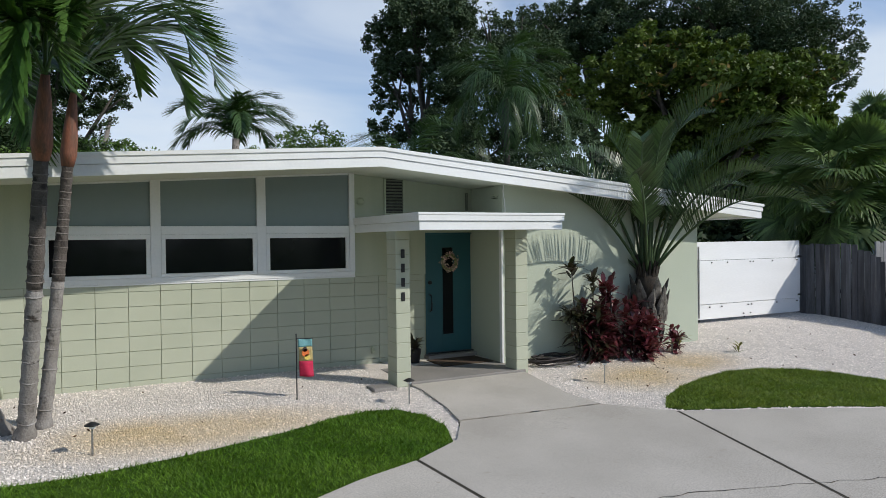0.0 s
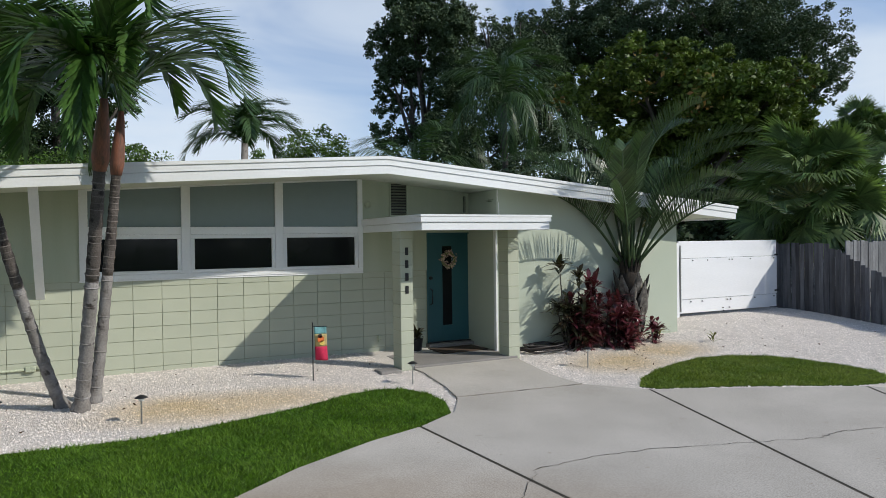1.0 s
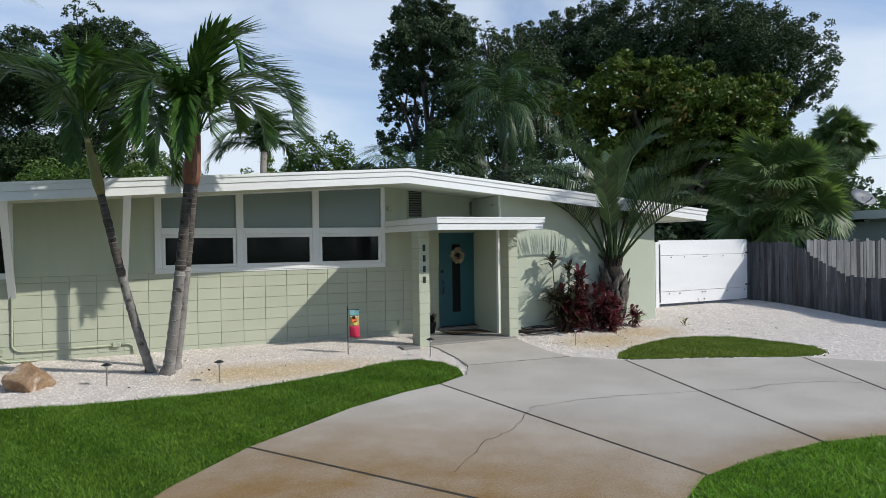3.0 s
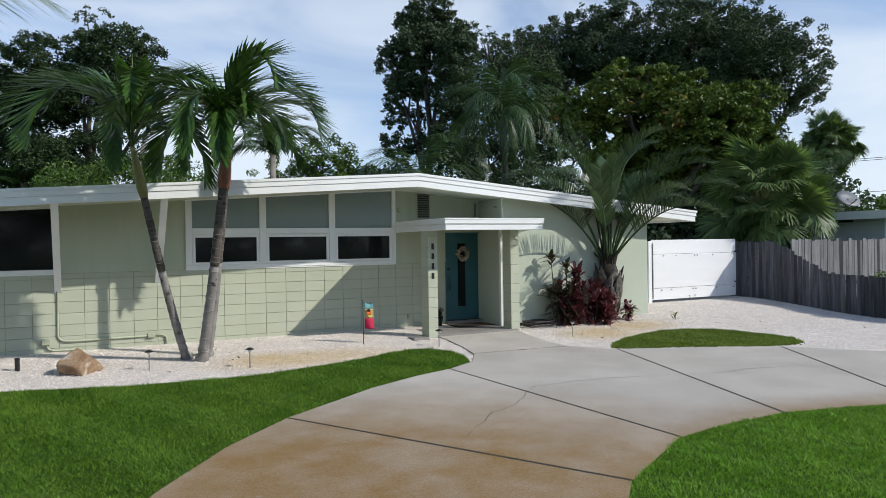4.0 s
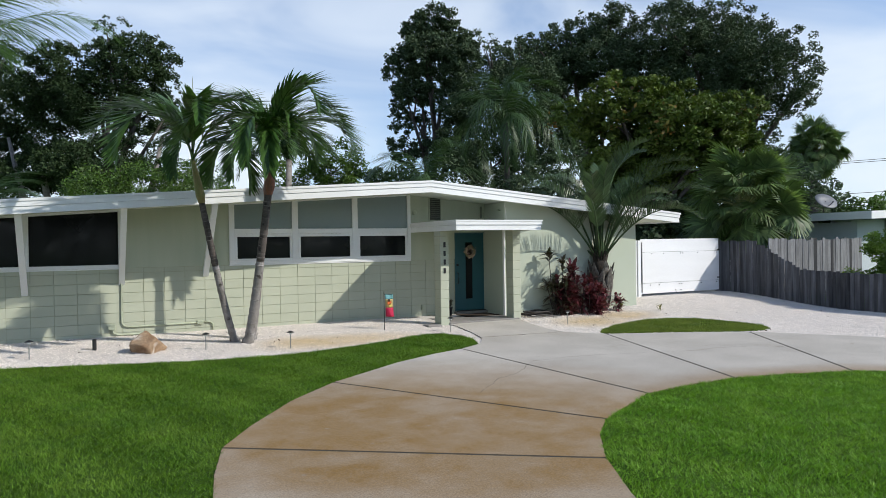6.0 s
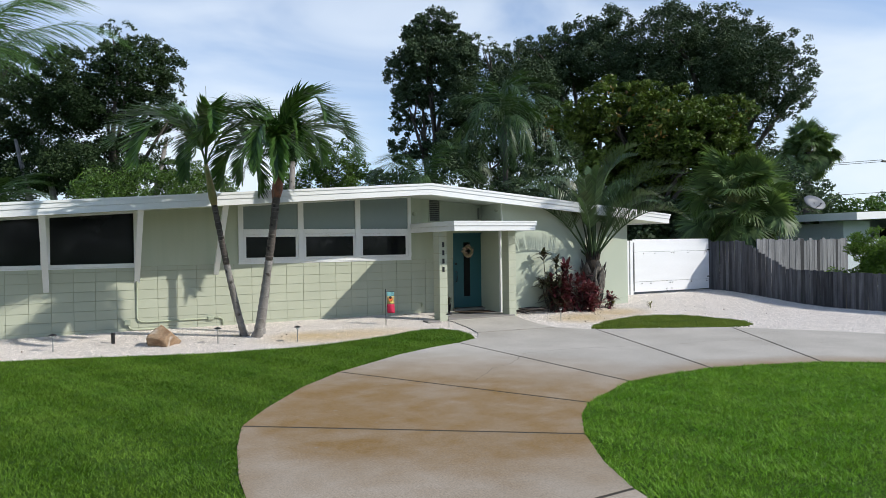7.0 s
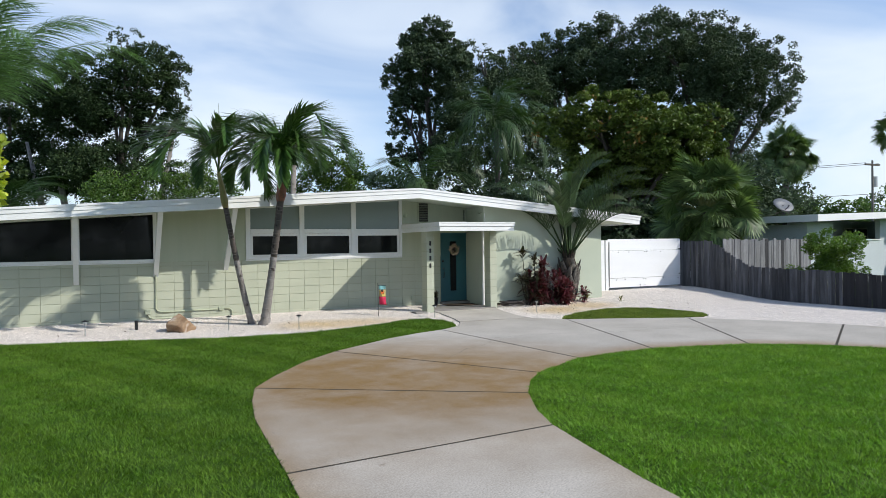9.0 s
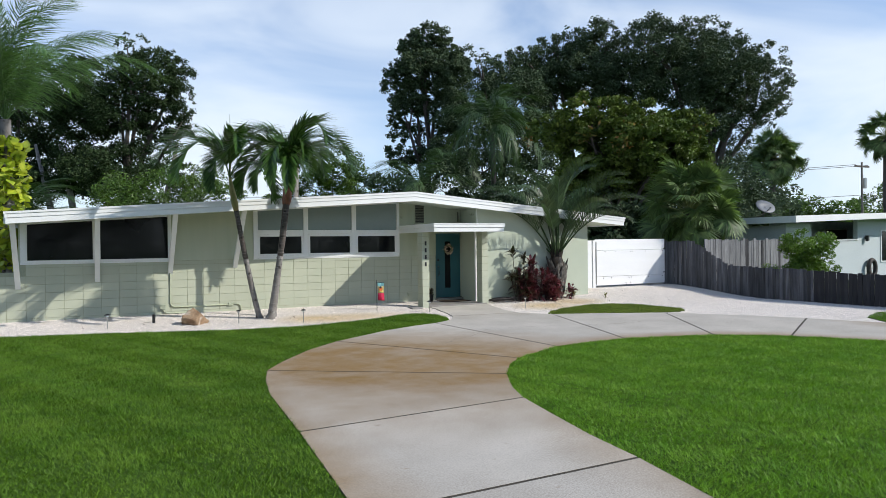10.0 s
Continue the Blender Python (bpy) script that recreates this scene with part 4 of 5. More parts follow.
def frond(name, length, droop, leaflets, leaf_len, width, material, seed, hang=0.3, vee=0.5, start=0.15, rachis=0.014, bend=1.3, ruffle=0.13, sweep=0.0):
    """A feather leaf that starts at the origin, runs along +x and rises, then arches down. Returns one mesh."""
    r = np.random.default_rng(seed)
    n = 26
    t = np.linspace(0, 1, n)
    ang = np.radians(droop[0] + (droop[1] - droop[0]) * t**bend)
    step = length / (n - 1)
    px = np.concatenate([[0], np.cumsum(np.cos(ang[:-1]) * step)])
    pz = np.concatenate([[0], np.cumsum(np.sin(ang[:-1]) * step)])
    sway = r.uniform(-0.06, 0.06) * length * t**2
    verts, faces = [], []
    # stalk
    for i in range(n):
        w = rachis * (1 - 0.85 * t[i])
        verts += [(px[i], sway[i] - w, pz[i]), (px[i], sway[i] + w, pz[i]), (px[i], sway[i], pz[i] - w * 1.4)]
    for i in range(n - 1):
        a, b = 3 * i, 3 * i + 3
        faces += [(a, b, b + 1, a + 1), (a + 1, b + 1, b + 2, a + 2), (a + 2, b + 2, b, a)]
    k = len(verts)
    for s in (-1, 1):
        for j in range(leaflets):
            u = start + (1 - start) * (j + r.uniform(0, 0.7)) / leaflets
            u = min(u, 0.995)
            ii = u * (n - 1)
            i0 = min(int(ii), n - 2)
            fr = ii - i0
            p = np.array([px[i0] + (px[i0 + 1] - px[i0]) * fr, sway[i0], pz[i0] + (pz[i0 + 1] - pz[i0]) * fr])
            a = ang[i0]
            ahead = np.array([math.cos(a), 0, math.sin(a)])
            above = np.array([-math.sin(a), 0, math.cos(a)])
            ln = leaf_len * (math.sin(math.pi * (0.12 + 0.82 * u)) ** 0.6) * r.uniform(0.85, 1.1)
            lean = 0.45 + sweep + 0.9 * u + r.uniform(-1, 1) * ruffle
            d = ahead * lean + np.array([0, s, 0]) + above * (vee + r.uniform(-1.4, 1.4) * ruffle)
            d /= np.linalg.norm(d)
            side = np.cross(d, above)
            side = side / (np.linalg.norm(side) + 1e-9) * width * r.uniform(0.8, 1.2)
            sag = hang * ln * r.uniform(0.7, 1.2)
            for v, w in ((0.0, 0.3), (0.33, 0.5), (0.68, 0.4), (1.0, 0.04)):
                c = p + d * ln * v * (1 - 0.12 * hang * v) - np.array([0, 0, sag * v * v])
                verts += [c - side * w, c + side * w]
            faces += [(k + 2 * q, k + 2 * q + 1, k + 2 * q + 3, k + 2 * q + 2) for q in range(3)]
            k += 8
    return raw(name, np.array(verts), np.array(faces), material)


def feather_palm(name, x, y, label, trunk_pts, radii, trunk_mat, fronds, count, seed, pitch=(75, -20), shaft=None, category="palm tree", dead=None, crown_up=0.0, ring=0.0):
    base = gz(min(max(x, -20), 20), min(y, 5))
    p = thing(name, x, y, base - 0.03, label, category)
    tagged(part("trunk", tube(bmesh.new(), trunk_pts, radii, 12), trunk_mat, p, smooth=True), "ringed trunk")
    top = Vector(trunk_pts[-1])
    if shaft:
        pts, rad, m = shaft
        part("crownshaft", tube(bmesh.new(), pts, rad, 12), m, p, "swollen leaf sheath", smooth=True)
        top = Vector(pts[-1])
    r = random.Random(seed)
    for i in range(count):
        u = (i + 0.5) / count
        az = math.degrees(i * 2.39996) + r.uniform(-14, 14)
        el = pitch[0] + (pitch[1] - pitch[0]) * u**1.1 + r.uniform(-7, 7)
        me = fronds[i % len(fronds)]
        if dead and i in dead[1]:
            me = dead[0]
        ob = part("frond", me, None, p)
        s = r.uniform(0.88, 1.1)
        ob.matrix_local = Matrix.Translation(top + Vector((0, 0, crown_up * (1 - u))) + Vector((math.cos(radians(az)), math.sin(radians(az)), -0.6 * u)) * ring) @ pose(0, 0, 0, 0, 0, az) @ pose(0, 0, 0, r.uniform(-12, 12), -el, 0) @ Matrix.Scale(s, 4)
    return p


M_SCAR = mat("leaf scar", (0.10, 0.085, 0.075), (0.17, 0.15, 0.135), 0.9, 9, 60, 0.6, 0.008)
# three slim palms from one clump in front of the house
fr_a = [frond("frond", 2.45, (2, -160), 54, 0.5, 0.05, M_PALM, s, hang=0.55, vee=0.4, start=0.14, rachis=0.02, bend=1.2, ruffle=0.3, sweep=0.75) for s in (1, 2, 3)]


def curve(base, top, z, bulge=0.0, n=10):
    return [(base[0] + (top[0] - base[0]) * t**0.85, base[1] + (top[1] - base[1]) * t**0.85, z * t) for t in (i / (n - 1) for i in range(n))]


for name, bx, by, ox, oy, h, seed, shaft_mat, rr in (("slim_palm", -0.72, -1.83, 0.24, -0.92, 2.88, 41, M_SHAFT, 0.085), ("slim_palm", -0.57, -1.50, 0.30, -0.26, 2.90, 42, M_SHAFT, 0.075), ("slim_palm", -0.90, -1.58, -0.70, -0.72, 2.72, 43, M_SHAFTG, 0.07)):
    pts = curve((0, 0), (ox, oy), h, n=40)
    rad = [rr * (1.45 if i == 0 else 1.25 if i == 1 else 1.0 - 0.28 * i / 40) * (1.07 if i % 2 else 0.97) for i in range(40)]
    d = Vector(pts[-1]) - Vector(pts[-6])
    d.normalize()
    e = Vector(pts[-1])
    sh = [tuple(e + d * v) for v in (-0.02, 0.12, 0.35, 0.6, 0.78)]
    cut = 22
    palm = feather_palm(name, bx, by, "slim grey-trunked palm with arching glossy fronds", pts[:cut + 1], rad[:cut + 1], M_BARK, fr_a, 9 if seed == 43 else 8, seed, (95, 48), (sh, [rr * 0.85, rr * 1.15, rr * 1.0, rr * 0.7, rr * 0.45], shaft_mat))
    r = random.Random(seed)
    if seed == 43:
        part("spear_leaf", tube(bmesh.new(), [sh[-1], tuple(Vector(sh[-1]) + Vector((0.03, 0.02, 1.1))), tuple(Vector(sh[-1]) + Vector((0.02, 0.02, 1.5)))], [0.022, 0.012, 0.003], 6), M_RACHIS, palm)
    part("upper_trunk", tube(bmesh.new(), pts[cut:], [w * r.uniform(0.98, 1.1) for w in rad[cut:]], 12), M_BARKDARK, palm, "dark ringed upper trunk", smooth=True)
    for i in [i for i in range(3, 39) if i >= cut or i % 3 == 0]:
        q, w = Vector(pts[i]), Vector(pts[i + 1]) - Vector(pts[i - 1])
        w.normalize()
        part("leaf_scar", tube(bmesh.new(), [tuple(q - w * 0.009), tuple(q), tuple(q + w * 0.009)], [rad[i] * 1.0, rad[i] * r.uniform(1.05, 1.13), rad[i] * 1.0], 12), M_SCAR if i >= cut else M_BARK, palm)

# stout date palm beside the stucco wall
fr_d = [frond("frond", 3.3, (4, -88), 68, 0.42, 0.024, M_DATE, s, hang=0.03, vee=0.8, start=0.28, rachis=0.034, bend=1.9, ruffle=0.05) for s in (5, 6, 7)]
dead = frond("frond", 2.9, (4, -80), 76, 0.40, 0.02, M_YELLOW, 9, hang=0.15, vee=0.3, start=0.24, rachis=0.02)
M_BOOT = mat("dark grey palm boots", (0.19, 0.175, 0.15), (0.06, 0.052, 0.045), 0.9, 11, 40, 0.9, 0.015, vary=0.4)
M_FIBRE = mat("dark palm fibre", (0.05, 0.038, 0.026), (0.025, 0.02, 0.016), 0.95, 14, 70, 0.9, 0.012)
date = feather_palm("date_palm", 8.62, -1.2, "stout date palm with long arching blue-green fronds beside the wall", [(0, 0, 0), (0, 0, 0.4), (0, 0, 0.8), (0, 0, 1.15), (0, 0, 1.45)], [0.17, 0.18, 0.27, 0.24, 0.13], M_FIBRE, fr_d, 24, 44, (88, 42), ring=0.09, dead=(dead, (11, 16)))
r = random.Random(4)
for i in range(52):
    z = 0.05 + 1.1 * i / 52
    a = i * 2.39996
    rad = 0.155 + 0.145 * math.sin(min(z / 1.25, 1) ** 1.7 * 2.7)
    size = r.uniform(0.75, 1.2)
    bm = bmesh.new()
    tube(bm, [(0, 0, -0.12), (0.03, 0, 0.0), (0.05, 0, 0.12), (0.055, 0, 0.24)], [0.07, 0.085, 0.05, 0.012], 6)
    bmesh.ops.scale(bm, vec=(0.45, 1.0, 1.0), verts=bm.verts[:])
    bmesh.ops.translate(bm, vec=(rad, 0, 0), verts=bm.verts[:])
    ob = part("leaf_boot", bm, M_BOOT, date)
    ob.matrix_local = pose(0, 0, z, 0, 0, math.degrees(a)) @ pose(rad, 0, 0, r.uniform(-14, 14), r.uniform(0, 22), 0) @ Matrix.Scale(size, 4) @ pose(-rad, 0, 0)

# sheaths and stalk feet fanning out of the neck of the date palm
for i in range(20):
    a, lean = i * 2.39996, r.uniform(0.12, 0.3)
    bm = tube(bmesh.new(), [(0.12, 0, 1.05), (0.14, 0, 1.28), (0.13 + lean * 0.35, 0, 1.55 + 0.2 * r.random())], [0.05, 0.036, 0.012], 6)
    ob = part("stalk_foot", bm, M_FIBRE, date)
    ob.matrix_local = pose(0, 0, 0, 0, 0, math.degrees(a))

# queen palms
fr_q = [frond("frond", 4.4, (25, -95), 105, 0.85, 0.03, M_QUEEN, s, hang=1.0, vee=0.3, start=0.12, rachis=0.03) for s in (11, 12, 13)]
fr_far = [frond("frond", 4.6, (25, -105), 60, 1.0, 0.034, M_QUEEN, s, hang=1.25, vee=0.3, start=0.12, rachis=0.03, ruffle=0.4) for s in (17, 18, 19)]
x, y = at10(872, 44)
feather_palm("queen_palm", x, y, "tall queen palm with drooping feathery fronds", [(0, 0, 0), (0.1, 0, 4), (0, 0, 8.6)], [0.24, 0.18, 0.17], M_OAKBARK, fr_far, 22, 45, (88, -38), category="palm tree")
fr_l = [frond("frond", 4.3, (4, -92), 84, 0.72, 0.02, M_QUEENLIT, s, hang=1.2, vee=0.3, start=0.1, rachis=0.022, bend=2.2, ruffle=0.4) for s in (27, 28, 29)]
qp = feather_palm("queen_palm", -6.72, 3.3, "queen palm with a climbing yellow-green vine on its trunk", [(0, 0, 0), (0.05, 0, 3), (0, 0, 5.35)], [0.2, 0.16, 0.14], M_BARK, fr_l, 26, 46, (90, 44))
k = np.random.default_rng(6)
hh = k.uniform(1.2, 4.85, 900)
aa = k.uniform(0, 2 * math.pi, 900)
rr = k.uniform(0.18, 0.62, 900) * (1 - 0.35 * np.abs(hh - 3.7) / 2.5)
part("vine", leaf_mesh("vine", np.stack([np.cos(aa) * rr, np.sin(aa) * rr, hh], 1), 0.26, M_CROTON, 7, slim=0.8), None, qp, "large yellow-green vine leaves")
# feather palms behind the roof
x, y = 4.95, 16.2
feather_palm("feather_palm", x, y, "slender palm with a ball of feathery fronds behind the roof", [(0, 0, 0), (0, 0, 3), (0.1, 0, 5.8)], [0.2, 0.15, 0.13], M_BARK, [frond("frond", 2.8, (18, -115), 76, 0.62, 0.04, M_QUEEN, s, hang=0.8, vee=0.4, start=0.1, rachis=0.02, ruffle=0.3) for s in (15, 16)], 18, 47, (86, 18))
x, y = at10(40, 35)
feather_palm("feather_palm", x, y, "low palm clump behind the house end", [(0, 0, 0), (0, 0, 1.6), (0, 0, 2.2)], [0.2, 0.18, 0.15], M_BARK, fr_q[:2], 14, 48, (86, 15))
x, y = at10(745, 42)
feather_palm("feather_palm", x, y, "dark arching palm behind the roof", [(0, 0, 0), (0, 0, 2.5), (0, 0, 4.6)], [0.2, 0.16, 0.14], M_BARK, fr_far[:2], 8, 49, (80, 10))
M_BANANA = mat("banana leaf", (0.05, 0.085, 0.022), (0.075, 0.115, 0.03), 0.4, 1.5, 12, 0.0, island=0.3, thru=0.2)
for px, s in ((640, 61), (668, 62), (690, 63)):
    x, y = at10(px, 45)
    b = thing("banana_plant", x, y, gz(0, 5), "banana plant with tall paddle leaves", "banana plant")
    part("stem", tube(bmesh.new(), [(0, 0, 0), (0, 0, 3.6)], [0.16, 0.1], 8), M_SHAFTG, b)
    rr_ = random.Random(s)
    for i in range(7):
        L = rr_.uniform(1.9, 2.6)
        u = np.linspace(0, 1, 9)
        wv = 0.34 * np.sin(np.pi * np.clip(u * 0.95 + 0.04, 0, 1)) ** 0.6
        zz = u * L * 0.9 - 0.35 * L * u**3
        xx = 0.35 * L * u**1.6
        v = np.concatenate([np.stack([xx, -wv, zz], 1), np.stack([xx + 0.05, 0 * wv, zz - 0.04], 1), np.stack([xx, wv, zz], 1)])
        f = [(i0, i0 + 1, 10 + i0, 9 + i0) for i0 in range(8)] + [(9 + i0, 10 + i0, 19 + i0, 18 + i0) for i0 in range(8)]
        ob = part("leaf", raw("leaf", v, f, M_BANANA), None, b)
        ob.matrix_local = pose(0, 0, 3.4, 0, rr_.uniform(-15, 30), rr_.uniform(0, 360))


def fan_leaf(name, radius, seed, material):
    r = np.random.default_rng(seed)
    verts, faces, k = [], [], 0
    n = 44
    for i in range(n):
        a = math.radians(-112 + 224 * i / (n - 1))
        ln = radius * (0.78 + 0.22 * math.cos(a * 0.6)) * r.uniform(0.92, 1.05)
        d = np.array([math.cos(a), math.sin(a), 0.0])
        s = np.array([-d[1], d[0], 0])
        w = radius * 0.05
        split = 0.56
        fold = np.array([0, 0, 0.06 * radius * (1 if i % 2 else -0.2)])
        p0, p1, p2 = np.zeros(3), d * ln * split + fold - np.array([0, 0, 0.05 * radius]), d * ln - np.array([0, 0, radius * r.uniform(0.14, 0.42)])
        verts += [p0 - s * 0.01, p0 + s * 0.01, p1 + s * w, p1 - s * w, p2 + s * 0.004, p2 - s * 0.004]
        faces += [(k, k + 1, k + 2, k + 3), (k + 3, k + 2, k + 4, k + 5)]
        k += 6
    return raw(name, np.array(verts), np.array(faces), material)


FANS = [fan_leaf("fan", 1.0, s, M_FAN) for s in (1, 2, 3)]


def fan_palm(name, x, y, label, height, reach, count, seed, low=-40):
    p = thing(name, x, y, gz(min(x, 20), min(y, 5)) - 0.03, label, "palm tree")
    part("trunk", tube(bmesh.new(), [(0, 0, 0), (0, 0, height * 0.5), (0.05, 0, height)], [0.24, 0.2, 0.18], 12), M_OAKBARK, p, smooth=True)
    r = random.Random(seed)
    for i in range(count):
        u = (i + 0.5) / count
        az, el = i * 2.39996 + r.uniform(-0.2, 0.2), radians(82 + (low - 82) * u + r.uniform(-8, 8))
        ln = reach * r.uniform(0.28, 0.72)
        d = Vector((math.cos(az) * math.cos(el), math.sin(az) * math.cos(el), math.sin(el)))
        q = Vector((0.05, 0, height)) + d * ln
        st = part("stalk", tube(bmesh.new(), [(0.05, 0, height), tuple(Vector((0.05, 0, height)) + d * ln * 0.55 + Vector((0, 0, 0.04))), tuple(q)], [0.022, 0.017, 0.012], 5), M_RACHIS, p)
        leaf = part("leaf", FANS[i % 3], None, p)
        m = d.to_track_quat("X", "Z").to_matrix().to_4x4() @ pose(0, 0, 0, r.uniform(-65, 65), r.uniform(-25, 15) + 40 * u, r.uniform(-25, 25))
        leaf.matrix_local = Matrix.Translation(q) @ m @ Matrix.Scale(reach * r.uniform(0.28, 0.4), 4)
    return p


x, y = at10(1216, 27.8)
fan_palm("fan_palm", x, y, "bushy fan palm with broad split leaves behind the gate", 2.75, 2.45, 76, 71, -50)
x, y = at10(1366, 43)
fan_palm("cabbage_palm", x, y, "tall cabbage palm with a round crown", 6.6, 1.95, 84, 72, -62)
x, y = at10(1568, 40)
fan_palm("cabbage_palm", x, y, "cabbage palm at the edge of the street", 7.4, 2.1, 36, 73, -55)

# trees across the street, behind the walk
r = random.Random(17)
for i in range(9):
    x, y, h = -60 + i * 14 + r.uniform(-3, 3), -62 + r.uniform(-5, 5), r.uniform(8, 12)
    tree("street_tree", x, y, "dark leafy tree across the street", h, [(0, 0, h * 0.6, 5.5, 4, h * 0.38), (4, 0, h * 0.5, 4, 4, h * 0.34), (-4, 0, h * 0.5, 4, 4, h * 0.34)], 2600, 0.9, M_OAK, 120 + i, 0.3, 26, 0.25)

# ---- small things in the beds ----
def strap_leaves(count, length, width, seed, top, spread=0.15, low=-15, high=80):
    """A rosette of long arching leaves round the point top."""
    r = np.random.default_rng(seed)
    verts, faces, k = [], [], 0
    for i in range(count):
        a, el = r.uniform(0, 2 * math.pi), math.radians(r.uniform(low, high))
        ln = length * r.uniform(0.7, 1.15)
        d = np.array([math.cos(a) * math.cos(el), math.sin(a) * math.cos(el), math.sin(el)])
        s = np.array([-math.sin(a), math.cos(a), 0]) * width * r.uniform(0.8, 1.2)
        p0 = np.array(top) + r.normal(size=3) * [0.015, 0.015, spread]
        for u, w in ((0, 0.25), (0.35, 1.0), (0.7, 0.75), (1.0, 0.05)):
            c = p0 + d * ln * u + np.array([0, 0, -0.35 * ln * u * u])
            verts += [c - s * w / 2, c + np.array([0, 0, -0.15 * width * w]), c + s * w / 2]
        for q in range(3):
            b = k + 3 * q
            faces += [(b, b + 1, b + 4, b + 3), (b + 1, b + 2, b + 5, b + 4)]
        k += 12
    return np.array(verts), np.array(faces)


def ti_plant(x, y, stems, seed, material, label, tall_one):
    p = thing("ti_plant", x, y, gz(x, y) - 0.02, label, "plant")
    r = random.Random(seed)
    for i in range(stems):
        dx, dy, h = r.uniform(-0.25, 0.25), r.uniform(-0.16, 0.16), tall_one * r.uniform(0.18, 0.9)
        if i == 0:
            h = tall_one
        part("stem", tube(bmesh.new(), [(dx * 0.4, dy * 0.4, 0), (dx * 0.8, dy * 0.8, h * 0.6), (dx, dy, h)], [0.016, 0.013, 0.009], 6), M_OAKBARK, p)
        v, f = strap_leaves(24, min(0.31, 0.16 + 0.2 * tall_one), 0.075, seed * 31 + i, (dx, dy, h), 0.07, 0, 85)
        part("leaves", raw("leaves", v, f, material), None, p)
        # an older, lower whorl on the same cane
        v, f = strap_leaves(14, min(0.3, 0.16 + 0.2 * tall_one), 0.07, seed * 57 + i, (dx * 0.7, dy * 0.7, h * 0.5), 0.1, -20, 60)
        part("leaves", raw("leaves", v, f, material), None, p)


ti_plant(7.1, -1.38, 8, 1, M_TIG, "ti plant with burgundy and green leaves by the wall", 1.5)
ti_plant(7.34, -1.42, 11, 2, M_TI, "bushy burgundy ti plant by the wall", 1.1)
ti_plant(7.68, -1.48, 8, 3, M_TI, "burgundy ti plant beside the date palm", 1.2)
ti_plant(8.22, -1.66, 5, 4, M_TI, "small burgundy ti plant at the palm foot", 0.62)
ti_plant(8.0, -1.5, 5, 6, M_TI, "burgundy ti plant leaning on the palm trunk", 0.8)
ti_plant(8.8, -1.6, 2, 5, M_TI, "small red-leaved ti plant at the palm foot", 0.3)
M_DRY = mat("dry yellow green blades", (0.22, 0.19, 0.05), (0.12, 0.15, 0.04), 0.6, 6, 30, 0.0, island=0.4, thru=0.2)
for x, y, n, ln in ((9.15, -1.35, 26, 0.42), (9.95, -2.0, 14, 0.24)):
    p = thing("small_plant", x, y, gz(x, y) - 0.02, "small dry yellow-green tuft in the gravel", "plant")
    v, f = strap_leaves(n, ln, 0.03, int(x * 10), (0, 0, 0.06), 0.04, 20, 85)
    part("blades", raw("blades", v, f, M_DRY), None, p)

# coiled garden hose
M_HOSE = mat("dark rubber hose", (0.035, 0.03, 0.028), (0.05, 0.04, 0.035), 0.6, 8, 60, 0.1)
r = random.Random(6)
pts = []
for i in range(180):
    a = i * 0.21
    rad = 0.30 + 0.06 * math.sin(i * 0.37) + r.uniform(-0.01, 0.01)
    pts.append((6.5 + 1.35 * rad * math.cos(a), -1.32 + 0.7 * rad * math.sin(a), gz(6.5, -1.3) + 0.02 + 0.0006 * i + 0.01 * math.sin(i * 0.9)))
tagged(part("garden_hose", tube(bmesh.new(), pts, [0.014] * 180, 6), M_HOSE, smooth=True), "dark garden hose coiled on the gravel", "hose")


# low path lights
def path_light(x, y, h=0.27, label="small pewter path light on a stake"):
    p = thing("path_light", x, y, gz(x, y) - 0.01, label, "path light", "path lights in the bed")
    part("stake", tube(bmesh.new(), [(0, 0, -0.05), (0, 0, h)], [0.010, 0.010], 8), M_STEEL, p)
    part("lens", tube(bmesh.new(), [(0, 0, h - 0.005), (0, 0, h + 0.03)], [0.03, 0.035], 12), M_WHITE, p)
    part("cap", tube(bmesh.new(), [(0, 0, h + 0.028), (0, 0, h + 0.034), (0, 0, h + 0.055), (0, 0, h + 0.062)], [0.072, 0.07, 0.03, 0.008], 18), M_BLACK, p, "dark dished cap", smooth=True)
    return p


for x, y in ((-0.09, -2.66), (3.50, -2.36), (6.5, -2.55), (-1.56, -2.24), (-4.4, -1.82)):
    path_light(x, y)
p = thing("bollard_light", -3.39, -1.44, gz(-3.39, -1.44) - 0.01, "short black cylindrical bollard light in the gravel", "path light")
part("post", tube(bmesh.new(), [(0, 0, -0.05), (0, 0, 0.17), (0, 0, 0.19), (0, 0, 0.205)], [0.035, 0.035, 0.042, 0.03], 14), M_BLACK, p)

# garden flag
flag = thing("garden_flag", 2.27, -1.6, gz(2.27, -1.6), "small bright garden flag on a thin black stand", "flag")
part("pole", tube(bmesh.new(), [(0, 0, -0.05), (0, 0, 0.82), (0.0, 0, 0.83)], [0.008, 0.008, 0.012], 8), M_BLACK, flag)
part("arm", tube(bmesh.new(), [(0, 0, 0.77), (0.21, -0.02, 0.765)], [0.006, 0.006], 6), M_BLACK, flag)


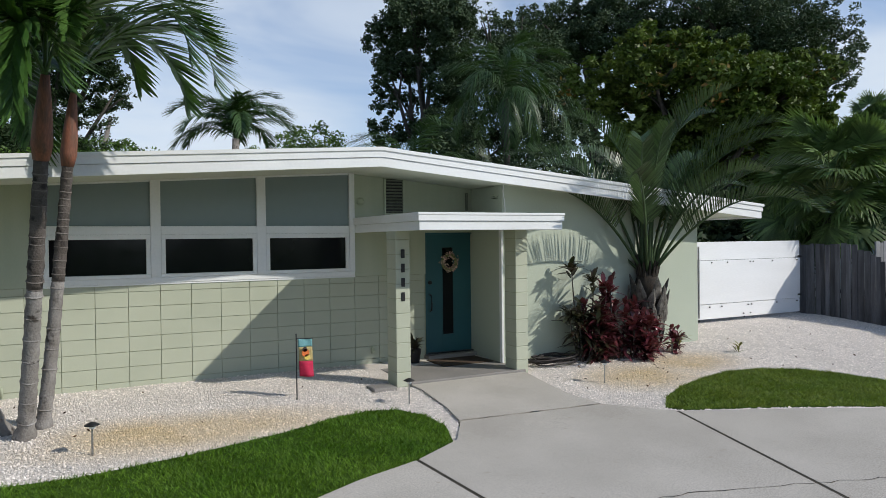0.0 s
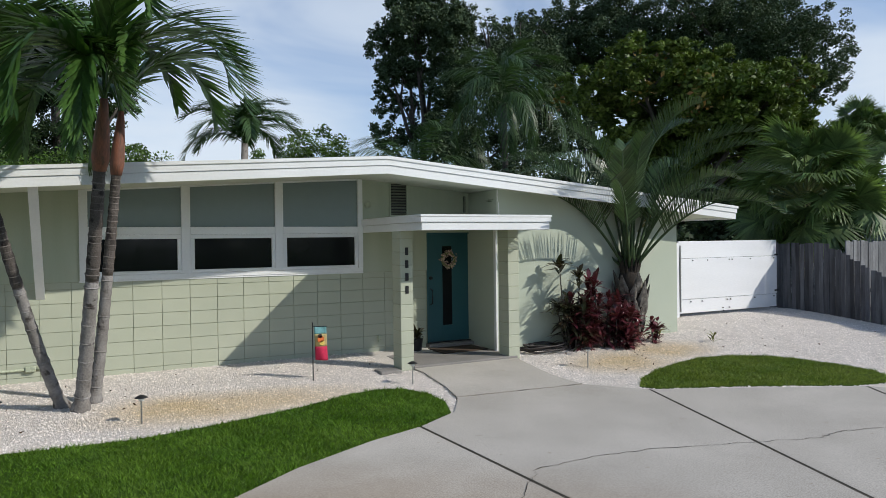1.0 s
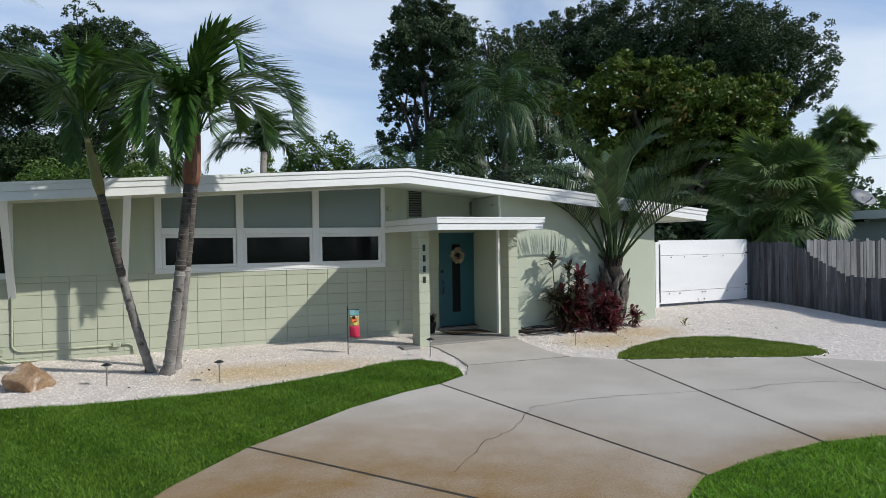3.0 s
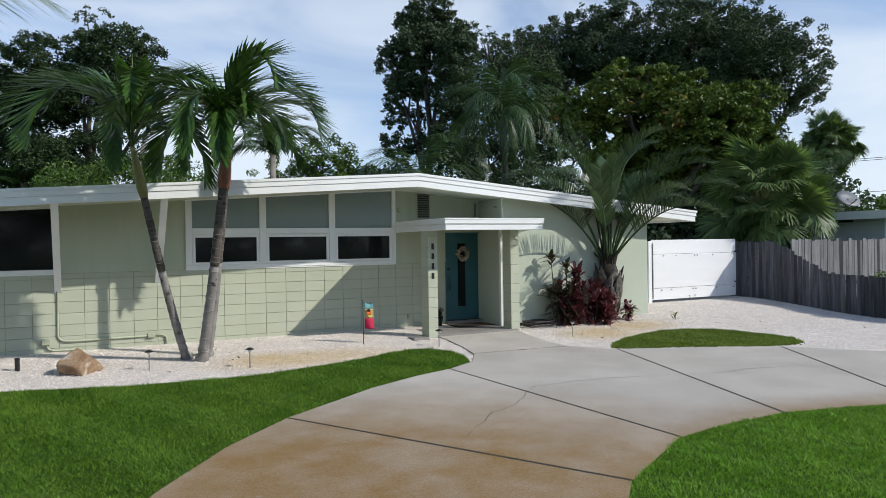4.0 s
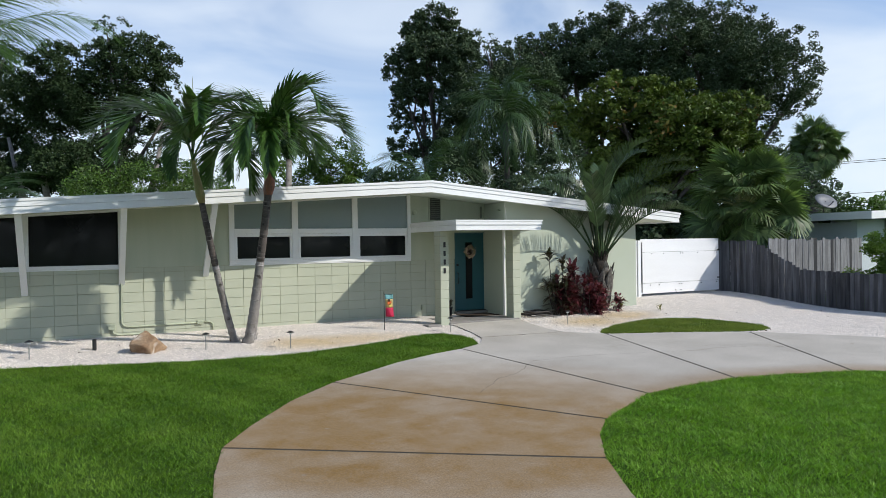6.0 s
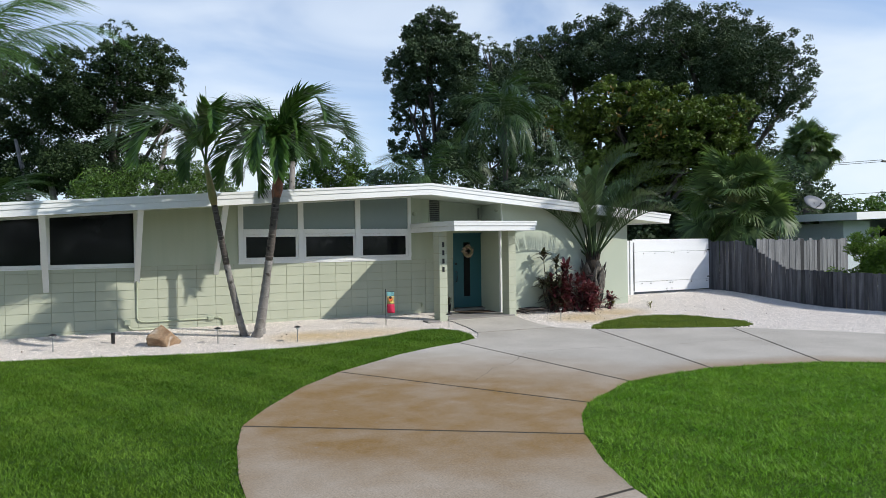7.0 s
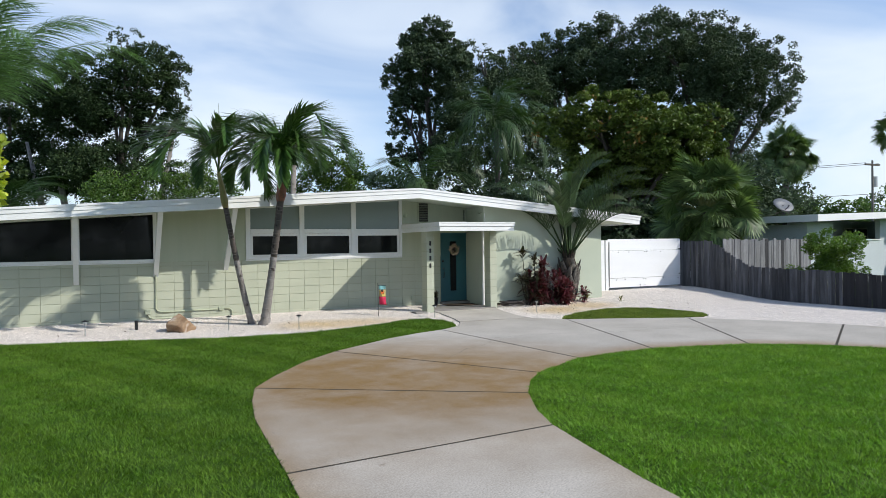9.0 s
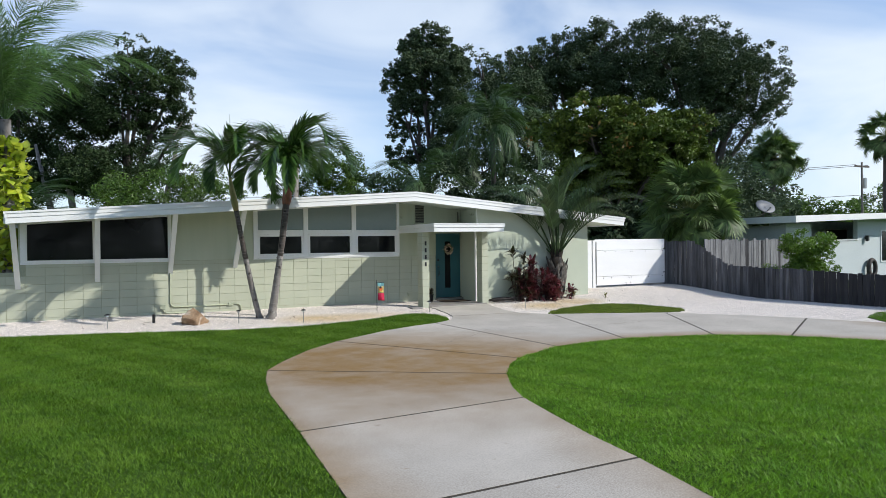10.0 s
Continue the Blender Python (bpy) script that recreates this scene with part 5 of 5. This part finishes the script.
def cloth(z0, z1, x0=0.02, x1=0.20):
    n, m = 10, 6
    v = []
    for j in range(m):
        z = z0 + (z1 - z0) * j / (m - 1)
        for i in range(n):
            u = i / (n - 1)
            v.append((x0 + (x1 - x0) * u + 0.05 * (0.76 - z), 0.022 * math.sin(u * 5 + z * 6) * (1.0 - (z - 0.3) / 0.7) - 0.02 * u, z - 0.025 * u * (0.8 - z)))
    f = [(j * n + i, j * n + i + 1, (j + 1) * n + i + 1, (j + 1) * n + i) for j in range(m - 1) for i in range(n - 1)]
    me = raw("cloth", v, f, M_BLACK)
    me.materials.clear()
    return me


for z0, z1, colour in ((0.66, 0.765, (0.22, 0.48, 0.52)), (0.48, 0.66, (0.60, 0.48, 0.22)), (0.28, 0.48, (0.60, 0.03, 0.09))):
    me = cloth(z0, z1)
    me.materials.append(mat("flag cloth", colour, tuple(c * 0.85 for c in colour), 0.8, 5, 90, 0.2, 0.001, thru=0.25))
    ob = part("cloth", me, None, flag)
    mod = ob.modifiers.new("thickness", "SOLIDIFY")
    mod.thickness = 0.002
for cx, cz, rad, colour in ((0.11, 0.585, 0.05, (0.65, 0.16, 0.04)), (0.10, 0.63, 0.032, (0.05, 0.035, 0.03)), (0.13, 0.53, 0.036, (0.75, 0.55, 0.12))):
    bm = bmesh.new()
    bmesh.ops.create_circle(bm, cap_ends=True, segments=16, radius=rad, matrix=pose(cx, -0.038, cz, 90))
    bmesh.ops.solidify(bm, geom=bm.faces[:], thickness=0.003)
    part("motif", bm, mat("flag print", colour, colour, 0.8, 5, 60, 0.1), flag)

# rock in the bed
bm = bmesh.new()
bmesh.ops.create_icosphere(bm, subdivisions=4, radius=1.0)
r = random.Random(14)
cuts = [(Vector((r.uniform(-1, 1), r.uniform(-1, 1), r.uniform(-0.6, 1))).normalized(), r.uniform(0.62, 0.86)) for i in range(13)] + [(Vector((0.75, -0.2, 0.7)).normalized(), 0.5)]
for v in bm.verts:
    q = v.co.copy()
    for way, far in cuts:
        over = q.dot(way) - far
        if over > 0:
            q -= way * over
    q *= 1 + noise.noise(q * 3.5) * 0.09 + noise.noise(q * 10.0) * 0.035
    v.co = Vector((q.x * 0.40, q.y * 0.28, q.z * 0.29))
M_ROCK = mat("tan quartz rock", (0.42, 0.31, 0.20), (0.17, 0.085, 0.04), 0.85, 3.5, 30, 0.8, 0.012, blotch=((0.6, 0.56, 0.5), 3.0, 0.6))
rock = part("boulder", bm, M_ROCK, smooth=True)
rock.matrix_world = pose(-2.5, -1.95, gz(-2.5, -1.95) + 0.10, 0, 4, 20)
tagged(rock, "tan and white rough rock lying in the gravel", "rock")

# flat paver beside the pillar, potted plant by the door
tagged(part("paver", boxes((3.28, 3.62, -1.72, -1.42, gz(3.4, -1.6) - 0.03, gz(3.4, -1.6) + 0.03), bevel=0.012), M_PORCH), "flat grey paver at the pillar foot", "paver")
pot = thing("potted_plant", 4.55, -0.25, -0.035, "dark potted plant standing by the door", "potted plant")
part("pot", tube(bmesh.new(), [(0, 0, 0), (0, 0, 0.2), (0, 0, 0.22)], [0.09, 0.12, 0.125], 16), M_BLACK, pot, smooth=False)
v, f = strap_leaves(26, 0.32, 0.06, 77, (0, 0, 0.24), 0.05, 10, 85)
part("leaves", raw("leaves", v, f, M_TIG), None, pot)

# bushes by the neighbour's fence
for x, y, h, rr, n, seed, m in ((16.6, -4.25, 2.35, 0.9, 17000, 91, M_BUSH), (16.1, -3.4, 1.2, 0.7, 6500, 92, M_BUSH)):
    b = thing("round_bush", x, y, gz(15, y) - 0.02, "rounded light green bush behind the low fence", "bush")
    part("trunk", tube(bmesh.new(), [(0, 0, 0), (0.02, 0, h * 0.5), (0, 0, h * 0.8)], [0.04, 0.035, 0.02], 8), M_OAKBARK, b)
    pts = crown_points([(0, 0, h - rr, rr, rr, rr), (0.2, -0.2, h - rr * 1.35, rr * 0.8, rr * 0.8, rr * 0.7), (-0.25, 0.1, h - rr * 1.4, rr * 0.7, rr * 0.7, rr * 0.6)], n, seed, 40, 0.6, 0.2)
    part("crown", leaf_mesh("crown", pts, 0.075, m, seed), None, b)
# tyre leaning on the neighbour's wall
tyre = thing("tyre", 25.35, -1.15, 0.45, "black tyre hanging against the pale wall", "tyre")
bm = bmesh.new()
tube(bm, [(0.24 * math.cos(a), 0, 0.36 * math.sin(a)) for a in (i * math.pi / 12 for i in range(25))], [0.09] * 25, 8, False)
part("tread", bm, M_HOSE, tyre, smooth=True)

# cracks and dirt lines in the drive
for line, w in (([(1.01, -7.84), (1.74, -7.13), (2.25, -6.9), (2.72, -6.43), (2.98, -6.16)], 0.0035), ([(2.98, -6.16), (3.6, -6.12), (4.29, -6.21), (5.37, -6.54), (6.09, -6.79), (6.5, -6.74), (6.83, -6.81), (7.4, -7.0), (7.72, -7.31)], 0.005), ([(3.74, -3.29), (4.7, -3.36), (5.68, -3.44)], 0.007)):
    rr_ = random.Random(len(line))
    fine = []
    for (ax, ay), (bx, by) in zip(line, line[1:]):
        for i in range(8):
            fine.append((ax + (bx - ax) * i / 8 + rr_.uniform(-0.02, 0.02), ay + (by - ay) * i / 8 + rr_.uniform(-0.02, 0.02)))
    fine.append(line[-1])
    v, f = [], []
    for i, (x, y) in enumerate(fine):
        nx, ny = fine[min(i + 1, len(fine) - 1)][0] - fine[max(i - 1, 0)][0], fine[min(i + 1, len(fine) - 1)][1] - fine[max(i - 1, 0)][1]
        ln = math.hypot(nx, ny)
        ww = w * rr_.uniform(0.4, 1.2)
        for s in (-1, 1):
            v.append((x - s * ny / ln * ww, y + s * nx / ln * ww, gz(x, y) + 0.0165))
    f = [(2 * i, 2 * i + 1, 2 * i + 3, 2 * i + 2) for i in range(len(fine) - 1)]
    part("crack", raw("crack", v, f, M_JOINT), None, drive, "dark hairline crack")

# ---- grass, pebbles, blocks ----
def tufts(x, y, cell, seed):
    """Smooth random values over the plan, 0 to 1."""
    r = np.random.default_rng(seed)
    table = r.random((256, 256))
    u, v = x / cell, y / cell
    i, j = np.floor(u).astype(int), np.floor(v).astype(int)
    fu, fv = u - i, v - j
    fu, fv = fu * fu * (3 - 2 * fu), fv * fv * (3 - 2 * fv)
    at = lambda a, b: table[a % 256, b % 256]
    return (at(i, j) * (1 - fu) + at(i + 1, j) * fu) * (1 - fv) + (at(i, j + 1) * (1 - fu) + at(i + 1, j + 1) * fu) * fv


def grass(name, outline, per_m2, box_, seed, label, height=0.036, material=M_GRASS):
    r = np.random.default_rng(seed)
    x0, x1, y0, y1 = box_
    n = int((x1 - x0) * (y1 - y0) * per_m2)
    x, y = r.uniform(x0, x1, n), r.uniform(y0, y1, n)
    k = inside(outline, x, y)
    x, y = x[k], y[k]
    n = len(x)
    z = ground_z(x, y)
    a = r.uniform(0, 2 * np.pi, n)
    w, h = r.uniform(0.003, 0.006, n), height * r.uniform(0.55, 1.25, n) * (0.35 + 0.75 * tufts(x, y, 0.11, seed) + 0.5 * tufts(x, y, 0.45, seed + 9))
    lean, b = h * r.uniform(0.3, 1.5, n), r.uniform(0, 2 * np.pi, n)
    # mower stripes: blades laid one way, then the other
    lay = 0.3 * h * np.where(np.sin(2 * np.pi * (x * 0.93 + y * 0.36) / 1.15) > 0, 1, -1)
    c, s = np.cos(a) * w, np.sin(a) * w
    v = np.stack([np.stack([x - c, y - s, z], 1), np.stack([x + c, y + s, z], 1), np.stack([x + np.cos(b) * lean - 0.36 * lay, y + np.sin(b) * lean + 0.93 * lay, z + h], 1)], 1)
    ob = new(name, raw(name, v.reshape(-1, 3), np.arange(3 * n).reshape(-1, 3), material))
    return tagged(ob, label, "grass", kind="stuff")


grass("lawn_grass", LAWN_L, 3700, (-8.6, 3.6, -16.5, -1.6), 1, "bright green mown grass blades")
grass("island_grass", LAWN_R, 4000, (-1.2, 10.5, -17.0, -8.7), 2, "bright green mown grass blades inside the drive", material=M_GRASS2)
grass("strip_grass", ISLET, 4500, (6.2, 10.5, -5.6, -2.7), 3, "slightly yellowed grass crescent by the gravel", material=M_GRASS3)
grass("far_grass", LAWN_FAR, 1200, (11.4, 15.0, -13.5, -8.3), 4, "green grass near the low fence")


def pebbles(name, spans, seed, label):
    r = np.random.default_rng(seed)
    xs, ys = [], []
    for (x0, x1, y0, y1), per in spans:
        n = int((x1 - x0) * (y1 - y0) * per)
        xs.append(r.uniform(x0, x1, n))
        ys.append(r.uniform(y0, y1, n))
    x, y = np.concatenate(xs), np.concatenate(ys)
    k = inside(BED, x, y) & ~inside(ISLET, x, y) & ~inside(WALK, x, y) & ~((x > 3.6) & (x < 5.9) & (y > -1.65)) & ~((y > -0.02) & (x < 10.1)) & ~((x > 5.7) & (x < 10.1) & (y > -1.02))
    x, y = x[k], y[k]
    n = len(x)
    z = ground_z(x, y) - 0.012
    form = np.array([(1, 0, 0), (0, 1, 0), (-1, 0, 0), (0, -1, 0), (0, 0, 1)], float)
    tri = np.array([(0, 1, 4), (1, 2, 4), (2, 3, 4), (3, 0, 4)])
    size = r.uniform(0.006, 0.017, (n, 1)) * r.uniform(0.8, 1.3, (n, 1))
    v = form[None] * size[:, None] * r.uniform(0.6, 1.35, (n, 5, 1))
    v[:, :, 2] *= 0.75
    a = r.uniform(0, 2 * np.pi, n)
    ca, sa = np.cos(a)[:, None], np.sin(a)[:, None]
    v = np.stack([v[:, :, 0] * ca - v[:, :, 1] * sa + x[:, None], v[:, :, 0] * sa + v[:, :, 1] * ca + y[:, None], v[:, :, 2] + (z + size[:, 0] * 0.35)[:, None]], 2)
    f = (tri[None] + 5 * np.arange(n)[:, None, None]).reshape(-1, 3)
    me = raw(name, v.reshape(-1, 3), f, M_STONE)
    st = np.repeat([tan_patch(px, py) for px, py in zip(x, y)], 5)
    at = me.attributes.new("stain", "FLOAT", "POINT")
    at.data.foreach_set("value", st.astype(np.float32))
    return tagged(new(name, me), label, "gravel", kind="stuff")


pebbles("shell_pebbles", [((-7.5, 4.0, -4.0, 0.0), 1300), ((5.6, 10.5, -5.5, -0.9), 1400), ((9.5, 15.1, -9.0, 0.6), 700)], 5, "loose white and tan shell pebbles")

# fallen leaves on the gravel
k = np.random.default_rng(31)
spots = np.concatenate([np.stack([k.uniform(-5.5, 3.4, 40), k.uniform(-2.6, -0.4, 40)], 1), np.stack([k.uniform(9.4, 14.8, 45), k.uniform(-6.0, -0.3, 45)], 1), np.stack([k.uniform(5.9, 8.2, 40), k.uniform(-3.0, -1.1, 40)], 1)])
M_LITTER = mat("dry brown leaf", (0.14, 0.085, 0.045), (0.07, 0.045, 0.028), 0.8, 6, 40, 0.1, island=0.4)
litter = new("fallen_leaves", leaf_mesh("fallen_leaves", np.column_stack([spots, ground_z(spots[:, 0], spots[:, 1]) + 0.012]) , 0.045, M_LITTER, 32, slim=0.45))
tagged(litter, "small dry brown leaves scattered on the gravel", "leaf litter", kind="stuff")

# the blocks of the front wall
piece = solid("block", boxes((0.003, W - 0.003, -0.0, 0.02, 0.003, H - 0.003), bevel=0.003), M_BLOCK)
half = solid("half_block", boxes((0.003, W - 0.003, -0.0, 0.02, 0.003, 0.098), bevel=0.003), M_BLOCK)
rng = random.Random(2)
for i in range(-20, 12):
    for j in range(-1, 7):
        x, z = W * i, 0.05 + H * j
        if (x < -6.3 and j > 4):
            continue
        ob = new("block", half if j == 6 else piece)
        ob.parent = front
        ob.matrix_local = pose(x, rng.uniform(-0.0015, 0.0015), z)
